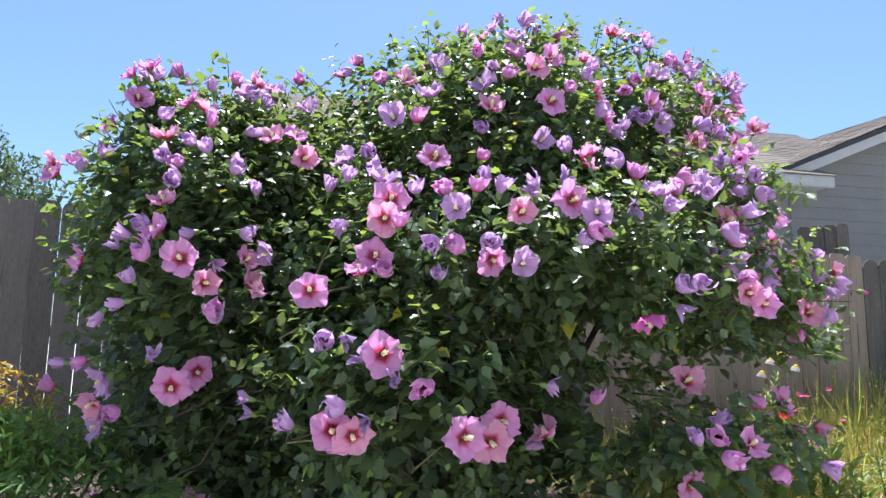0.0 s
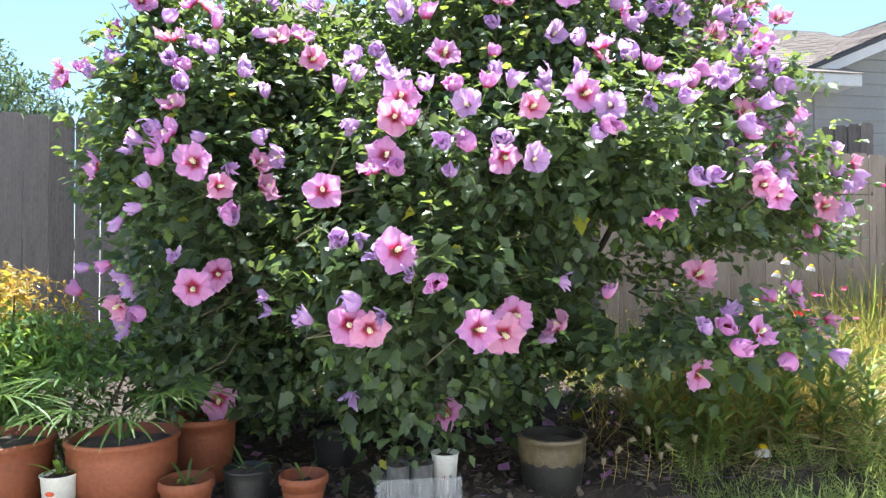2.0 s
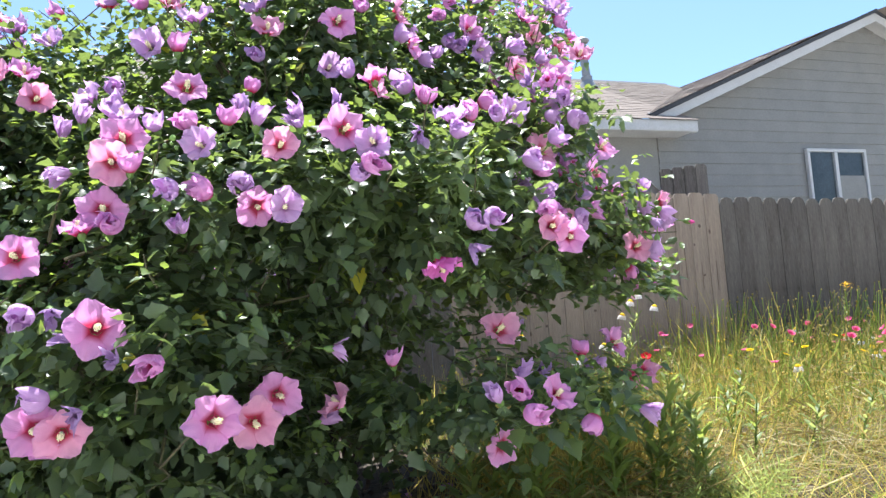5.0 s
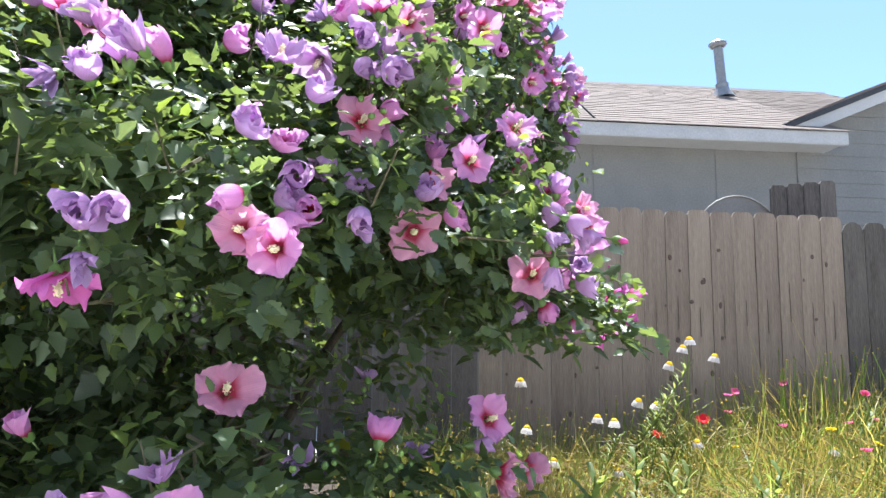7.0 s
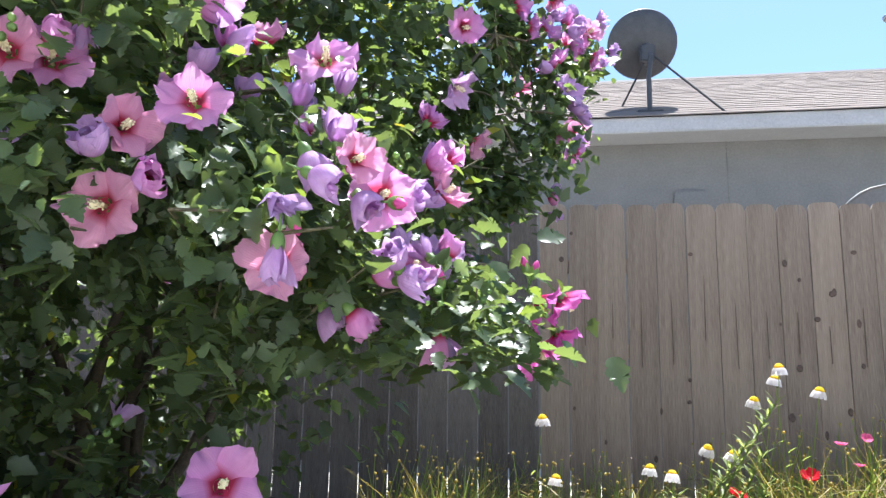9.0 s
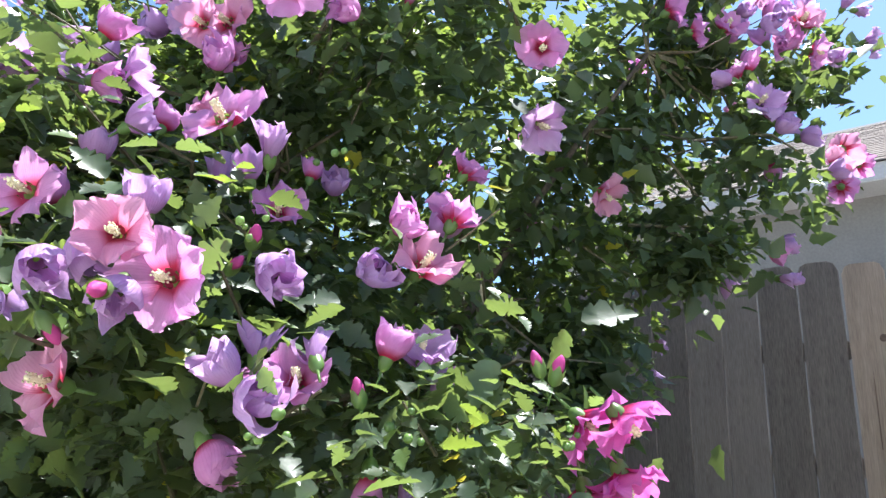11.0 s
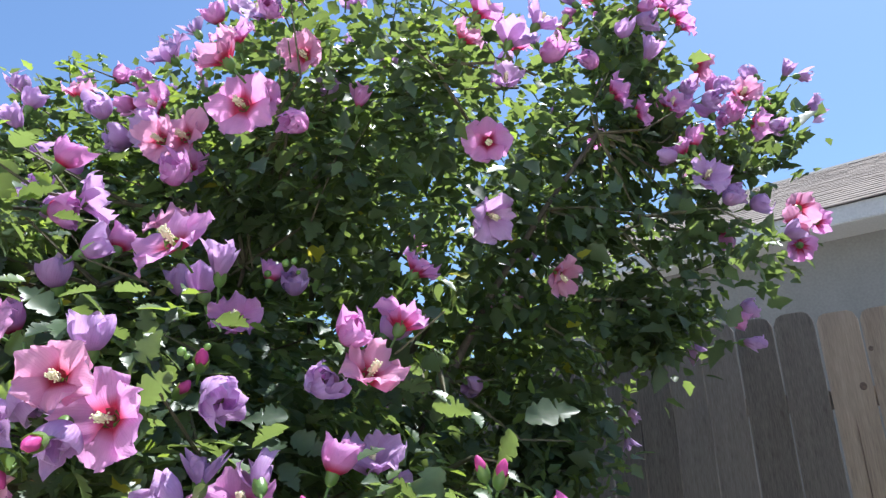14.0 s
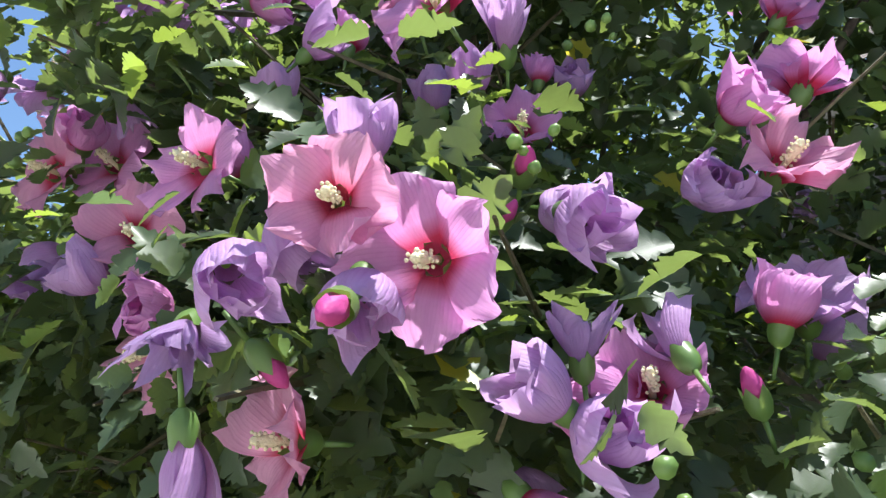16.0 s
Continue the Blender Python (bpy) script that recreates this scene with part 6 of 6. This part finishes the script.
def leafy_stalk(name, x, y, height, n, leaf, material, label, seed, head=None, slope=None, slim=0.12):
    """An upright stalk with narrow leaves all round."""
    rnd = random.Random(seed)
    pl = tagged(new(name), label, "plant")
    pl.location = (x, y, BED_Z)
    lean = Vector((rnd.uniform(-0.2, 0.2), rnd.uniform(-0.25, 0.1), 0)) * height if slope is None else Vector((slope, -0.02, 0))
    pts = [Vector((0, 0, -0.02)), Vector((0, 0, height * 0.5)) + lean * 0.35, Vector((0, 0, height)) + lean]
    part("stalk", tube(pts, [0.006, 0.005, 0.003], 6), M_GREENS, pl)
    for i in range(n):
        t = 0.08 + 0.9 * i / n
        p = pts[0].lerp(pts[1], t * 2) if t < 0.5 else pts[1].lerp(pts[2], t * 2 - 1)
        part("leaf", strap_leaf(leaf * (1.1 - 0.5 * t), leaf * slim, leaf * 0.75, 0.6, 5), material, pl, m=pose(p.x, p.y, p.z, 0, rnd.uniform(-10, 10), i * 137.5), smooth=True)
    if head:
        for i in range(14):
            part("floret", strap_leaf(0.075, 0.007, 0.03, 0.5, 4), head, pl, m=pose(pts[2].x, pts[2].y, pts[2].z - 0.02 * (i % 3), 0, rnd.uniform(-30, 10), i * 137.5))
    return pl


rl = random.Random(64)
for i in range(24):
    px, py = 1.68 + 0.045 * i + rl.uniform(-0.06, 0.06), rl.uniform(2.40, 2.72)
    leafy_stalk("lance_leaved_plant", px, py, rl.uniform(0.24, 0.44) + 0.06 * (px > 2.0), 24, rl.uniform(0.12, 0.17), (M_WEED, M_GREENS, M_GREENS)[i % 3], "lance-leaved green perennial at the foot of the bush", 60 + i)
# tall dry stems in the gap under the bush
n = 1500
dx, dy = gm.normal(2.35, 0.3, n), gm.uniform(2.7, 3.5, n)
tagged(scatter_mesh("dry_stems", np.array([(0, -0.006, 0), (0, 0.006, 0), (0.5, 0.006, 0.03), (0.5, -0.006, 0.03), (1, 0, 0.12)]), [(0, 1, 2, 3), (3, 2, 4)], poses_from(np.column_stack([dx, dy, np.full(n, BED_Z)]), np.column_stack([gm.normal(size=n) * 0.45, gm.normal(size=n) * 0.45, np.ones(n)]), gm.normal(size=(n, 3)), 0.25 + 0.3 * gm.random(n)), None, M_GRASS), "dry orange-yellow stems under the bush", "dry stems", kind="stuff")
leafy_stalk("tall_spike_plant", 6.48, 5.27, 0.90, 64, 0.075, M_WEED, "tall leafy stalk with a yellow-green crown", 90, M_YELLOW, 0.09)
for i in range(22):
    px, py = (rl.uniform(2.75, 4.6), rl.uniform(2.75, 3.6)) if i < 14 else (rl.uniform(4.5, 7.5), rl.uniform(3.6, 5.2))
    leafy_stalk("leafy_weed", px, py, rl.uniform(0.26, 0.48), 20, rl.uniform(0.09, 0.14), (M_GREENS, M_WEED)[i % 2], "green leafy weed standing in the dry grass", 120 + i, None, rl.uniform(-0.12, 0.12), 0.13)
for i, (px, py, tall, over) in enumerate(((3.44, 4.63, 0.78, 0.36), (3.36, 4.60, 0.60, 0.30), (3.52, 4.66, 0.55, 0.22), (3.62, 4.60, 0.42, 0.10), (3.24, 4.62, 0.36, 0.12))):
    leafy_stalk("feathery_daisy_plant", px, py, tall, 78, 0.10, M_WEED, "leaning feathery daisy stalk with many narrow leaves", 91 + i, None, over, 0.07)

# ---------------------------------------------------------------- plain unseen wall, added to close the yard and bounce sunlight onto the bush
tagged(part("wall_behind", box(-12, 14, -3.2, -3.0, -0.05, 4.2), M_BOUNCE_WALL), "unseen pale wall added behind the yard to bounce light", "wall", kind="structure")

# small weeds along the foot of the edging
n = 420
wx = gm.uniform(-1.6, 1.5, n)
wy = gm.uniform(2.02, 2.26, n) - 0.14 + 0.108 * (wx - 1.283)
tuft = np.array([noise.noise(Vector((p * 3, q * 3, 8.0))) for p, q in zip(wx, wy)])
wx, wy = wx[tuft > 0.0], wy[tuft > 0.0]
n = len(wx)
tagged(scatter_mesh("edging_weeds", np.array(v_frond), f_frond, poses_from(np.column_stack([wx, wy, np.full(n, -0.005)]), np.column_stack([gm.normal(size=n) * 0.7, gm.normal(size=n) * 0.7, np.ones(n) * 0.8]), gm.normal(size=(n, 3)) * 0.5 + np.array((0, 0, 1.0)), 0.05 + 0.07 * gm.random(n)), None, M_WEED), "small weeds at the foot of the edging", "weeds", kind="stuff")
# dry papery pods on thin stalks beside the glazed pot
for i in range(7):
    pod = tagged(new("seed_pod_stalk"), "tan papery seed pod on a thin stalk", "seed pod")
    pod.location = (1.30 + 0.06 * i, 2.29 + 0.03 * (i % 3), BED_Z)
    h = 0.1 + 0.035 * ((i * 5) % 4)
    part("stalk", tube([(0, 0, -0.01), (0.01, -0.015, h * 0.6), (0.0, -0.03, h)], [0.0018, 0.0015, 0.0015], 5), M_GRASS, pod)
    part("pod", lathe([(0.0, 0.0), (0.006, 0.004), (0.009, 0.014), (0.008, 0.022), (0.012, 0.030), (0.0105, 0.0305), (0.007, 0.022), (0.0, 0.016)], 12), M_STRAW, pod, m=pose(0, -0.03, h - 0.003, 35 * (i % 3), 20 * (i % 2), 40 * i), smooth=True)
